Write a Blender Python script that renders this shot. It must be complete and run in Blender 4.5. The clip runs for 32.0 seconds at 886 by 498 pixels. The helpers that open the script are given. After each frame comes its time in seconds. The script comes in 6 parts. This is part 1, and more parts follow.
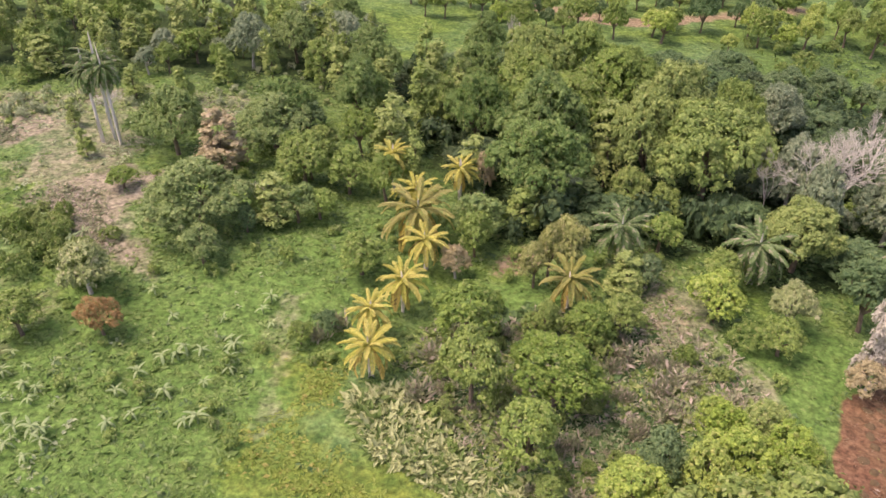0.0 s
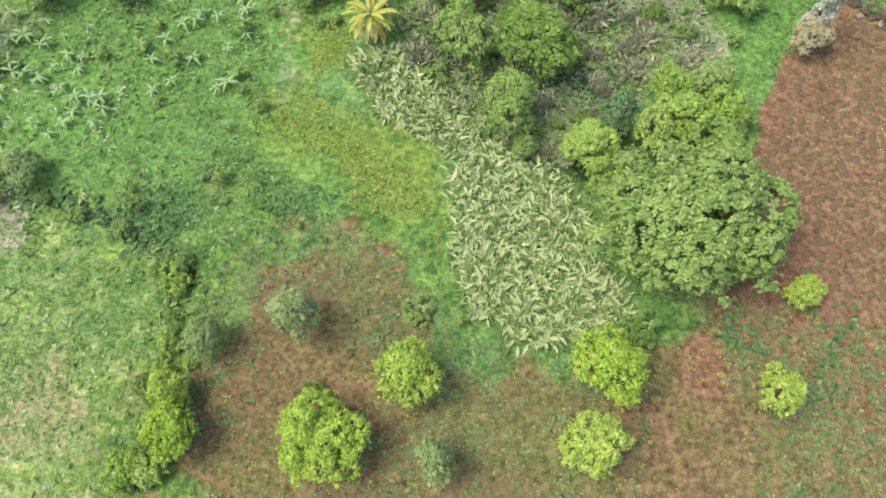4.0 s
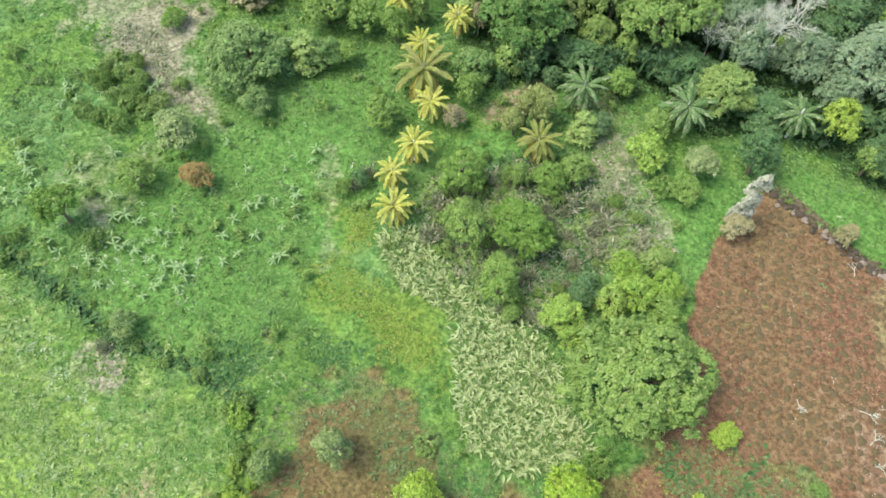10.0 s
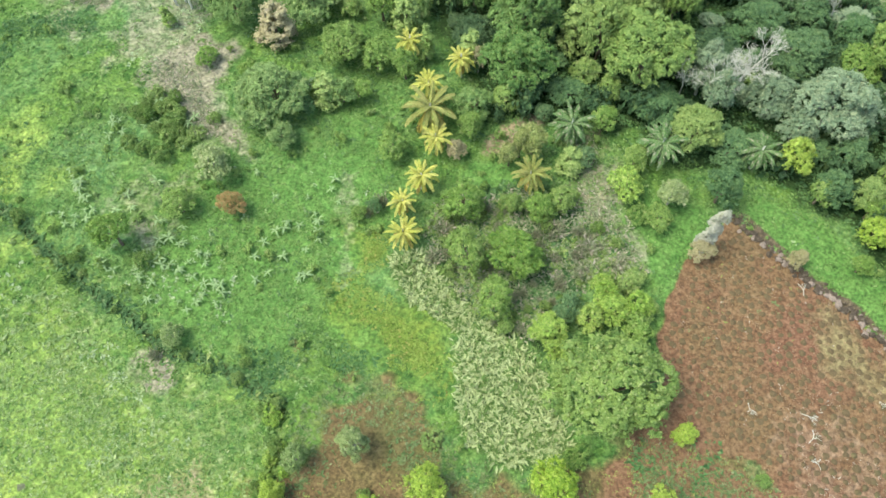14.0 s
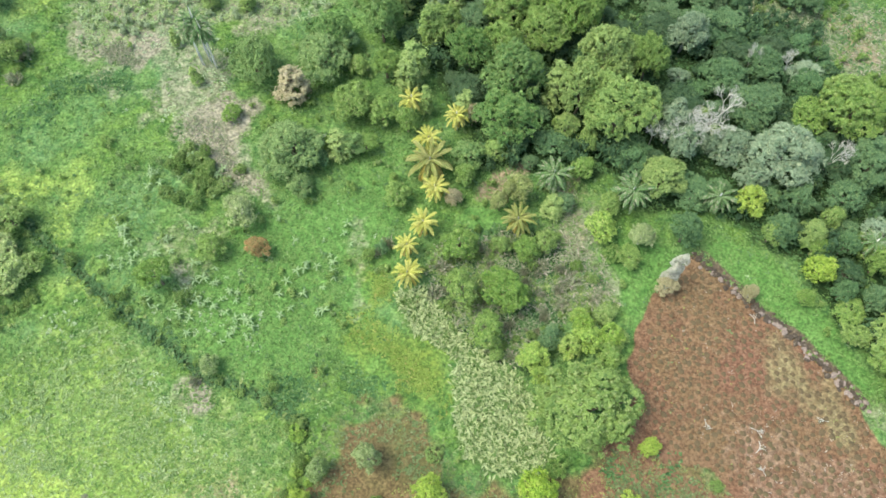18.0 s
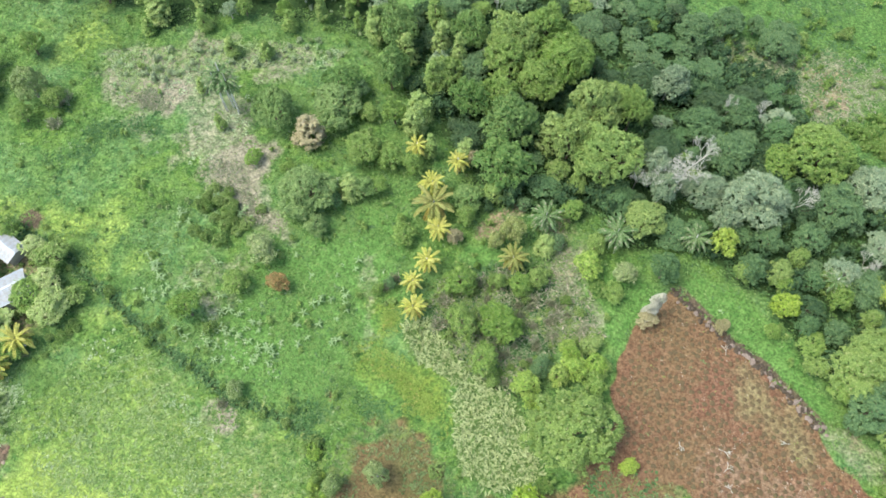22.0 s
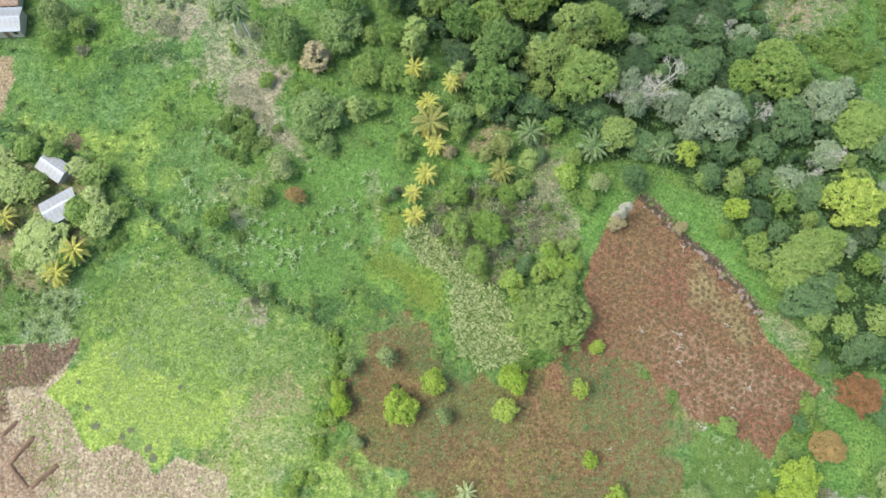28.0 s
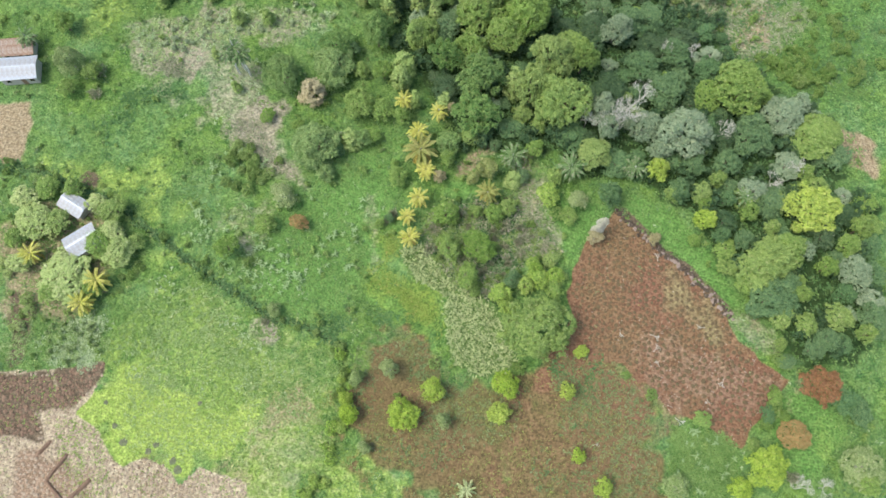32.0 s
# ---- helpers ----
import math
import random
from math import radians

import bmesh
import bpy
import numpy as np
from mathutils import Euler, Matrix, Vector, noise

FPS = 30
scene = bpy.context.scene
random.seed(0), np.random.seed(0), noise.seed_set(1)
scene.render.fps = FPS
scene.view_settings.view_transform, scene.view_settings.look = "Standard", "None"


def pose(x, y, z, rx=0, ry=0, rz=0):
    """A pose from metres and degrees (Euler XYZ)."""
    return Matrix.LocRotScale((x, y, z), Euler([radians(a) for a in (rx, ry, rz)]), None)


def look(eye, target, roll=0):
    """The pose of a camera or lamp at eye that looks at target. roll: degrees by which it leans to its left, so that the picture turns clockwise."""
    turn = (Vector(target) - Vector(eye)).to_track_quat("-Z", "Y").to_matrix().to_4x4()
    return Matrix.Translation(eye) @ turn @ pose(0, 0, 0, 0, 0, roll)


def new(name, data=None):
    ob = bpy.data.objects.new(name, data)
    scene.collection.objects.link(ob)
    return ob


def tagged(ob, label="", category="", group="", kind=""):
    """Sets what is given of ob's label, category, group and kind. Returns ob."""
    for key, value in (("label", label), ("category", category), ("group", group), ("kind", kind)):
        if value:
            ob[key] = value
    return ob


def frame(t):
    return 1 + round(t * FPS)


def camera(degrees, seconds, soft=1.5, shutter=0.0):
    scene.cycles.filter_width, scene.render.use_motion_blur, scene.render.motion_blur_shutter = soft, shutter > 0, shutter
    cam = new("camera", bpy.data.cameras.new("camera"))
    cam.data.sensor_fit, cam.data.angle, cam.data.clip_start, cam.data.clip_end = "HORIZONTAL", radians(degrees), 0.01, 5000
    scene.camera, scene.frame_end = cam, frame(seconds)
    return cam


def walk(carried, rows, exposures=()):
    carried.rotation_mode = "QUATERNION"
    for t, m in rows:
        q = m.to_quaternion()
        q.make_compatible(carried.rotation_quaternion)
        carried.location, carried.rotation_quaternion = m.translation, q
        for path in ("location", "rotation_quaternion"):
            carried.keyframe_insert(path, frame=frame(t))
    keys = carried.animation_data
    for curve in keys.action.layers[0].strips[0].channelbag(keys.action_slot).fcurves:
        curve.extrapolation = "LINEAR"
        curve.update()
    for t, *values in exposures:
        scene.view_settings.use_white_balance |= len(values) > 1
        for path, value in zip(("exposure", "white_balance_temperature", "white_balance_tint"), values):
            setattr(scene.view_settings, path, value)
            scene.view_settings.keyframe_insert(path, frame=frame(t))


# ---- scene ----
cam = camera(60.0, 32.0, soft=1.6)
PATH = [
    (0, (8.93, -45.35, 36.75), (8.861, -43.379, 35.385), 0.45),
    (0.5, (8.84, -45.23, 38.29), (8.785, -43.481, 36.643), 0.29),
    (1, (8.80, -45.06, 39.82), (8.753, -43.597, 37.924), 0.14),
    (1.5, (8.79, -44.87, 41.31), (8.746, -43.517, 39.329), 0.11),
    (2, (8.79, -44.83, 42.82), (8.752, -43.524, 40.804), 0.06),
    (2.5, (8.78, -44.81, 44.25), (8.757, -43.796, 42.076), -0.03),
    (4.5, (8.85, -44.53, 49.70), (8.833, -43.629, 47.474), 0.11),
    (5, (8.84, -44.48, 51.14), (8.821, -43.583, 48.913), 0.15),
    (5.5, (8.81, -44.47, 52.66), (8.795, -43.571, 50.435), 0.13),
    (6, (8.81, -44.47, 54.21), (8.790, -43.576, 51.985), 0.17),
    (6.5, (8.80, -44.43, 55.66), (8.780, -43.538, 53.434), 0.15),
    (7, (8.80, -44.34, 57.07), (8.778, -43.454, 54.844), 0.13),
    (7.5, (8.79, -44.27, 58.55), (8.772, -43.383, 56.324), 0.12),
    (8, (8.78, -44.19, 60.01), (8.757, -43.308, 57.781), 0.13),
    (8.5, (8.79, -44.11, 61.44), (8.762, -43.204, 59.212), 0.11),
    (9, (8.79, -44.07, 62.83), (8.765, -43.074, 60.650), 0.14),
    (9.5, (8.77, -44.09, 64.23), (8.740, -43.014, 62.089), 0.13),
    (10, (8.74, -44.17, 65.69), (8.703, -43.077, 63.548), 0.16),
    (10.5, (8.72, -44.23, 67.10), (8.683, -43.210, 64.932), 0.19),
    (11, (8.71, -44.30, 68.54), (8.673, -43.280, 66.373), 0.20),
    (11.5, (8.69, -44.35, 69.92), (8.654, -43.326, 67.749), 0.19),
    (12, (8.67, -44.38, 71.25), (8.636, -43.355, 69.082), 0.18),
    (12.5, (8.64, -44.39, 72.57), (8.607, -43.361, 70.400), 0.16),
    (13, (8.60, -44.40, 73.98), (8.566, -43.378, 71.814), 0.15),
    (13.5, (8.56, -44.47, 75.64), (8.526, -43.448, 73.467), 0.11),
    (14, (8.57, -44.65, 77.71), (8.530, -43.632, 75.541), 0.17),
    (14.5, (8.55, -44.83, 79.86), (8.517, -43.811, 77.682), 0.16),
    (16.5, (8.48, -45.10, 87.11), (8.447, -44.093, 84.934), 0.16),
    (17, (8.44, -45.10, 88.72), (8.407, -44.100, 86.538), 0.16),
    (17.5, (8.40, -45.09, 90.23), (8.369, -44.086, 88.045), 0.13),
    (19, (8.36, -45.02, 94.63), (8.327, -44.021, 92.445), 0.09),
    (19.5, (8.34, -45.00, 96.11), (8.307, -44.001, 93.933), 0.10),
    (20, (8.32, -44.95, 97.59), (8.290, -43.953, 95.404), 0.09),
    (20.5, (8.31, -44.88, 99.03), (8.277, -43.878, 96.852), 0.09),
    (21, (8.30, -44.80, 100.50), (8.272, -43.798, 98.313), 0.16),
    (21.5, (8.29, -44.75, 102.01), (8.257, -43.749, 99.828), 0.15),
    (22, (8.29, -44.70, 103.51), (8.253, -43.705, 101.332), 0.16),
    (22.5, (8.29, -44.66, 104.97), (8.255, -43.664, 102.787), 0.16),
    (23, (8.30, -44.64, 106.38), (8.262, -43.636, 104.195), 0.16),
    (23.5, (8.31, -44.64, 107.78), (8.270, -43.643, 105.597), 0.12),
    (23.8, (8.31, -44.67, 108.65), (8.280, -43.781, 106.422), 0.09),
    (24, (8.32, -44.69, 109.23), (8.289, -43.913, 106.962), 0.06),
    (24.5, (8.34, -44.70, 110.71), (8.313, -44.014, 108.410), 0.04),
    (25, (8.36, -44.70, 112.21), (8.338, -44.058, 109.894), 0.07),
    (25.5, (8.36, -44.68, 113.70), (8.337, -44.076, 111.377), 0.03),
    (27.5, (8.36, -44.56, 119.64), (8.346, -43.948, 117.316), -0.19),
    (28, (8.38, -44.53, 121.06), (8.363, -43.914, 118.738), -0.27),
    (28.5, (8.40, -44.50, 122.46), (8.385, -43.891, 120.141), -0.35),
    (29, (8.42, -44.49, 123.83), (8.409, -43.874, 121.511), -0.44),
    (29.5, (8.46, -44.47, 125.23), (8.452, -43.861, 122.906), -0.51),
    (30, (8.49, -44.46, 126.62), (8.483, -43.849, 124.301), -0.59),
    (30.5, (8.52, -44.45, 128.00), (8.519, -43.829, 125.677), -0.65),
    (31, (8.57, -44.42, 129.36), (8.563, -43.803, 127.041), -0.71),
    (31.5, (8.61, -44.39, 130.72), (8.610, -43.779, 128.398), -0.79),
    (32, (8.65, -44.38, 132.11), (8.650, -43.763, 129.791), -0.90),
]
EXPOSURES = [(0, 0.77, 8000, 36), (1.5, 0.93, 7700, 25), (5, 0.90, 6900, 0), (14, 0.96, 6850, -5), (17, 0.97, 6650, -2), (22, 0.95, 6650, 0), (24, 0.88, 6850, 6), (25.5, 0.81, 6850, 3), (28, 0.77, 6750, 3), (32, 0.76, 6700, 4)]
walk(cam, [(t, look(eye, target, roll)) for t, eye, target, roll in PATH], EXPOSURES)

# ---- daylight: bright overcast with a broad, soft sun
world = bpy.data.worlds.new("overcast_sky")
scene.world = world
world.use_nodes = True
sky = world.node_tree.nodes.new("ShaderNodeTexSky")
sky.sky_type, sky.sun_disc = "NISHITA", False
SUN_HIGH, SUN_TURN = radians(64), radians(-98)
sky.sun_elevation, sky.sun_rotation = SUN_HIGH, SUN_TURN
sky.air_density, sky.dust_density, sky.ozone_density = 1.0, 3.0, 1.0
world.node_tree.links.new(sky.outputs[0], world.node_tree.nodes["Background"].inputs[0])
world.node_tree.nodes["Background"].inputs[1].default_value = 0.15
sun = new("sun", bpy.data.lights.new("sun", "SUN"))
sun.data.energy, sun.data.angle, sun.data.color = 1.6, radians(26), (1.0, 0.96, 0.88)
sun.matrix_world = look((math.sin(SUN_TURN) * math.cos(SUN_HIGH), math.cos(SUN_TURN) * math.cos(SUN_HIGH), math.sin(SUN_HIGH)), (0, 0, 0))

# ---- plan: outlines (x, y) and plants (x, y, spread, height)
RED_FIELD = [(39.7, -2.3), (43.9, -6.5), (49.0, -11.2), (53.9, -16.3), (58.1, -21.8), (59.5, -26.2), (62.9, -30.1), (67.2, -33.4), (64.6, -35.7), (60.6, -41.1), (57.9, -44.5), (55.8, -43.3), (52.8, -40.6), (48.3, -38.8), (46.4, -39.2), (43.5, -34.6), (38.2, -29.9), (33.5, -29.1), (28.8, -29.0), (25.4, -29.7), (26.5, -28.0), (29.4, -26.0), (30.6, -22.1), (30.4, -17.2), (32.6, -12.2), (34.3, -8.6), (35.9, -7.1), (38.6, -4.4)]
MOUND_FIELD = [(39.7, -3.3), (43.8, -7.5), (48.9, -12.2), (53.8, -17.2), (57.8, -22.4), (59.1, -26.9), (62.1, -30.8), (66.4, -33.6), (64.1, -35.7), (60.2, -40.9), (57.8, -44.0), (55.8, -42.9), (52.9, -40.2), (48.4, -38.1), (44.1, -34.1), (38.7, -29.4), (34.1, -27.9), (31.5, -26.0), (31.3, -22.1), (31.0, -17.4), (33.3, -12.4), (35.0, -8.9), (38.5, -5.2)]
OLIVE_PLOT = [(-7.4, -26.1), (-3.1, -24.2), (2.2, -23.3), (7.0, -25.8), (9.8, -31.5), (15.4, -32.5), (21.6, -32.3), (28.9, -27.7), (38.2, -30.3), (43.5, -34.8), (46.4, -39.4), (45.5, -44.6), (43.9, -52.4), (3.2, -53.0), (0.4, -48.6), (-5.1, -44.2), (-7.9, -41.4), (-8.6, -35.1), (-8.2, -30.4)]
LIME_MEADOW = [(-53.7, -37.0), (-51.4, -33.8), (-49.1, -29.1), (-47.6, -25.3), (-37.3, -33.9), (-29.7, -34.9), (-23.1, -34.9), (-23.8, -40.4), (-28.2, -44.0), (-28.9, -46.6), (-32.6, -45.7), (-35.2, -48.3), (-38.2, -44.8), (-42.0, -43.8), (-45.5, -45.6), (-47.6, -43.8), (-48.9, -40.2)]
LIME_EDGE = [(-35.6, -10.7), (-25.5, -18.8), (-18.7, -22.1), (-10.0, -26.6), (-8.8, -35.6), (-12.3, -43.7), (-13.6, -58.2), (-28.6, -58.1), (-28.5, -47.1), (-21.8, -35.5), (-34.7, -24.3), (-38.2, -14.6)]
PLOUGHED = [(-71.8, -29.8), (-57.6, -29.8), (-50.1, -28.3), (-49.2, -29.6), (-50.6, -32.8), (-53.7, -37.0), (-49.4, -39.7), (-47.7, -43.8), (-45.0, -45.8), (-41.5, -44.1), (-38.2, -45.2), (-35.4, -48.3), (-32.2, -45.9), (-28.9, -47.1), (-24.2, -48.4), (-23.9, -53.6), (-68.3, -53.2)]
DARK_SOIL = [(-71.7, -30.3), (-58.4, -30.4), (-56.3, -36.0), (-60.5, -36.6), (-59.0, -41.0), (-70.3, -40.0)]
SOUTH_GRASS = [(-8.7, -42.4), (-4.1, -43.7), (4.1, -50.7), (8.6, -58.3), (-12.7, -58.2), (-11.8, -44.5)]
HERB_PATCH = [(-4.8, -5.7), (0.1, -7.8), (2.1, -13.9), (8.8, -17.2), (8.3, -23.9), (6.0, -26.2), (2.2, -23.3), (-0.7, -20.4), (-4.6, -17.9)]
REED_PATCH = [(9.0, -17.0), (11.9, -16.0), (16.7, -18.6), (18.1, -22.0), (19.4, -25.9), (21.0, -29.7), (17.8, -32.0), (13.5, -32.0), (9.8, -29.6), (8.7, -23.9)]
REED_TAIL = [(1.6, -9.9), (4.9, -8.7), (7.2, -11.5), (10.0, -15.0), (11.4, -16.5), (9.0, -17.5), (6.1, -16.0), (3.6, -14.2)]
SCRUB_GROVE = [(4.1, -6.3), (6.1, -2.7), (9.1, -0.1), (20.2, 0.4), (26.1, -3.9), (29.7, -10.1), (28.0, -15.2), (23.8, -11.6), (19.6, -18.1), (15.7, -19.0), (10.0, -16.0), (7.1, -11.0)]
BARE_A = [(-44.2, 29.9), (-41.5, 29.5), (-37.2, 25.4), (-37.9, 23.5), (-42.2, 24.6), (-44.5, 27.2)]
BARE_B = [(-29.9, 16.7), (-25.9, 16.1), (-22.4, 11.6), (-18.6, 6.1), (-19.2, 4.5), (-23.3, 6.1), (-26.6, 10.3), (-29.1, 13.3)]
BARE_C = [(-58.3, 5.4), (-56.0, 7.0), (-53.8, 5.3), (-54.1, 3.4), (-57.1, 3.4)]
CLEARING = [(10.7, 4.8), (12.5, 7.8), (15.2, 10.3), (19.0, 12.0), (18.5, 9.7), (15.3, 7.5), (13.7, 4.2)]
CLEARING_B = [(5.0, 27.2), (8.9, 25.7), (11.8, 23.6), (10.8, 19.1), (7.1, 19.4)]
GROVE_LAWN = [(8.1, 1.5), (10.2, 3.9), (15.3, 4.2), (17.0, 0.4), (12.1, -0.4)]
EAST_LAWN = [(41.1, -1.5), (43.6, 1.0), (50.4, -2.3), (54.8, -8.1), (58.8, -16.4), (61.2, -20.9), (58.3, -20.8), (52.2, -13.3), (47.7, -9.2), (44.0, -5.3)]
EAST_PALE = [(58.1, -21.8), (61.2, -20.9), (67.4, -25.3), (68.4, -32.0), (65.9, -32.4), (62.1, -29.1), (59.5, -26.2)]
EAST_DIRT = [(61.6, -21.4), (63.5, -21.9), (63.1, -24.8), (61.7, -24.3)]
EAST_STRIP = [(26.1, -3.9), (30.2, -0.7), (36.4, -0.1), (39.8, -1.8), (35.9, -6.5), (33.8, -8.6), (31.5, -13.2), (29.7, -10.1)]
LIME_LAWN = [(66.1, -34.8), (69.9, -34.8), (72.3, -37.6), (74.8, -39.4), (75.2, -43.0), (72.0, -45.7), (69.6, -50.1), (65.2, -49.2), (63.9, -44.7), (62.4, -42.0), (63.9, -37.5)]
GREEN_PATCH = [(46.7, -41.2), (49.2, -39.9), (53.3, -40.8), (56.6, -44.4), (57.1, -48.2), (53.9, -52.5), (44.8, -52.5)]
NORTH_BARE = [(60.8, 40.4), (66.0, 45.8), (83.2, 44.9), (81.4, 34.3), (76.2, 30.1), (65.0, 29.5)]
NORTH_STRAW = [(66.9, 43.8), (74.9, 43.4), (76.3, 34.2), (71.9, 31.3), (66.7, 33.7)]
NORTH_DIRT = [(84.7, 13.9), (88.9, 14.8), (92.0, 11.1), (89.6, 4.7), (86.4, 7.5), (84.3, 10.7)]
YARD = [(-85.6, 20.1), (-68.8, 20.5), (-67.6, 16.5), (-69.0, 9.3), (-83.4, 6.7)]
HOUSE_YARD = [(-72.7, -1.3), (-63.1, 0.7), (-52.1, -0.5), (-48.6, -6.6), (-49.8, -13.6), (-54.9, -20.3), (-62.3, -22.3), (-69.9, -22.2)]
WEST_LIME = [(-67.2, 9.1), (-59.3, 10.7), (-44.8, 6.8), (-42.3, 0.5), (-35.9, -6.7), (-38.6, -9.7), (-49.2, -0.5), (-63.7, 5.3)]
NORTHWEST_LIME = [(-62.8, 42.4), (-53.7, 46.6), (-51.1, 39.2), (-54.6, 33.0), (-59.1, 31.6)]
WEST_MEADOW = [(-21.0, -1.4), (-11.3, 9.7), (0.2, 10.1), (2.3, -0.6), (0.3, -7.3), (-2.0, -18.1), (-8.2, -21.9), (-18.5, -20.1), (-26.2, -12.9)]
NORTH_TRACK = [(18.8, 93.6), (30.1, 86.6), (39.9, 86.5), (50.5, 90.4), (70.2, 96.0), (72.1, 101.4), (51.9, 95.9), (40.9, 92.1), (31.1, 93.7), (19.7, 100.6)]
FOREST = [(-1.3, 32.7), (-0.4, 48.3), (8.6, 58.1), (48.1, 62.2), (49.9, 44.1), (65.0, 37.8), (64.7, 27.6), (72.8, 22.8), (84.9, 16.9), (82.1, 1.8), (88.7, -1.5), (84.4, -22.4), (78.2, -30.2), (69.6, -30.1), (67.5, -24.3), (61.5, -18.4), (58.5, -11.2), (53.4, -2.8), (43.8, 3.7), (35.7, 4.8), (29.7, 8.1), (20.5, 9.7), (11.3, 10.3), (10.3, 16.0)]
NORTHWEST_WOOD = [(-92.4, 56.6), (-65.0, 47.3), (-56.0, 47.7), (-42.9, 43.3), (-16.9, 45.1), (-3.4, 39.5), (-5.7, 77.9), (-96.6, 70.3)]
DITCH = [(-74.4, 7.7), (-65.7, 7.1), (-60.8, 4.9), (-54.4, 2.1), (-49.7, -0.1), (-44.7, -4.3), (-40.5, -7.4), (-35.2, -11.6), (-29.1, -15.7), (-25.0, -18.2), (-22.0, -21.0), (-17.6, -21.9), (-13.7, -23.5), (-10.1, -25.6), (-8.7, -27.4)]
DITCH_SOUTH = [(-8.7, -27.4), (-8.4, -30.4), (-8.9, -35.0), (-9.4, -38.7), (-10.7, -43.2), (-12.4, -47.6), (-14.0, -52.4)]
HEDGE_BRANCH = [(-43.7, -10.0), (-46.1, -12.7), (-48.5, -16.0)]
WALL_LINE = [(39.9, -2.2), (42.1, -4.2), (43.9, -6.6), (46.2, -9.0), (48.9, -11.4), (51.7, -14.0), (53.9, -16.5), (56.6, -19.9), (58.6, -22.3)]
MANGO = [
    (16.2, 22.1, 9.5, 12.0),
    (15.2, 14.8, 9.1, 10.0),
    (9.9, 26.8, 6.3, 10.0),
    (-20.7, 23.9, 7.3, 7.5),
    (-11.2, 26.2, 7.4, 6.0),
    (-14.2, 9.8, 8.2, 6.5),
    (-3.0, 31.7, 5.4, 7.5),
    (-12.3, 4.7, 3.6, 3.5),
    (10.2, 10.4, 4.4, 4.5),
    (-2.6, 41.8, 6.5, 9.0),
    (9.6, 42.1, 6.6, 8.0),
    (9.6, -9.8, 5.4, 5.5),
    (14.9, -9.7, 5.7, 5.5),
    (12.8, -14.9, 5.1, 5.0),
    (9.3, -3.2, 4.7, 4.8),
    (63.8, 19.4, 9.1, 8.9),
    (17.9, -3.2, 3.5, 3.6),
    (20.3, -2.1, 3.5, 3.4),
]
MANGO_NORTH = [
    (-5.9, 11.5, 3.8, 4.0),
    (-42.6, 46.1, 4.2, 6.0),
    (-14.5, 53.9, 6.8, 7.0),
    (-10.2, 70.2, 6.0, 6.0),
    (11.1, 58.2, 6.2, 8.0),
    (-10.9, 30.2, 6.6, 6.0),
    (-2.8, 33.7, 5.6, 8.0),
]
GOLDEN = [
    (29.2, 25.8, 10.2, 12.0),
    (25.4, 19.7, 8.0, 11.0),
    (30.7, 16.8, 10.0, 11.5),
    (35.4, 26.1, 6.3, 11.5),
    (36.1, 7.3, 5.8, 7.0),
    (55.1, -0.2, 4.7, 6.0),
    (51.5, -39.8, 3.1, 2.2),
    (19.6, -23.2, 3.8, 6.0),
    (14.0, -17.3, 1.9, 2.2),
    (14.9, -3.0, 2.3, 3.4),
    (65.8, -12.5, 7.2, 8.0),
]
GOLDEN_NORTH = [
    (16.5, 39.3, 8.3, 12.0),
    (21.6, 41.6, 8.3, 12.0),
    (26.1, 35.1, 6.8, 11.0),
]
LIME = [
    (18.8, -33.5, 5.0, 5.6),
    (17.5, -38.3, 4.0, 5.2),
    (6.5, -34.1, 4.1, 5.0),
    (1.6, -38.2, 5.6, 4.6),
    (29.1, -34.7, 3.2, 4.0),
    (31.7, -28.1, 2.6, 2.6),
    (30.4, -45.2, 2.5, 3.0),
    (34.1, -50.1, 3.7, 4.0),
    (18.3, -18.0, 4.1, 4.4),
    (24.3, -12.6, 3.0, 4.0),
    (25.0, -15.3, 4.3, 4.6),
    (27.7, -0.1, 4.5, 4.6),
    (47.5, 4.4, 4.6, 6.5),
    (74.1, -3.5, 8.6, 8.0),
    (60.4, -47.3, 6.1, 5.5),
    (55.9, -50.7, 4.5, 4.0),
    (55.4, -5.1, 4.3, 5.0),
]
LIME_WEST = [
    (-6.5, 18.0, 5.7, 5.5),
    (-2.1, 16.8, 4.7, 5.0),
    (-4.1, 12.2, 3.2, 3.4),
    (1.5, 15.4, 3.7, 5.0),
    (9.7, 7.1, 3.6, 4.6),
    (-8.8, 11.9, 2.6, 3.5),
    (-17.8, 14.6, 2.4, 3.0),
    (-8.3, -35.2, 2.5, 3.6),
    (-7.3, -37.9, 3.7, 4.4),
    (-60.7, 22.4, 3.7, 4.0),
    (-57.4, 2.6, 4.2, 4.0),
    (-62.5, 35.6, 4.7, 5.0),
    (0.7, 4.0, 3.6, 3.8),
    (79.0, 11.8, 7.6, 6.0),
    (70.0, -24.3, 4.3, 5.0),
    (-7.8, -35.2, 2.4, 3.5),
    (-7.6, -37.2, 2.8, 4.0),
]
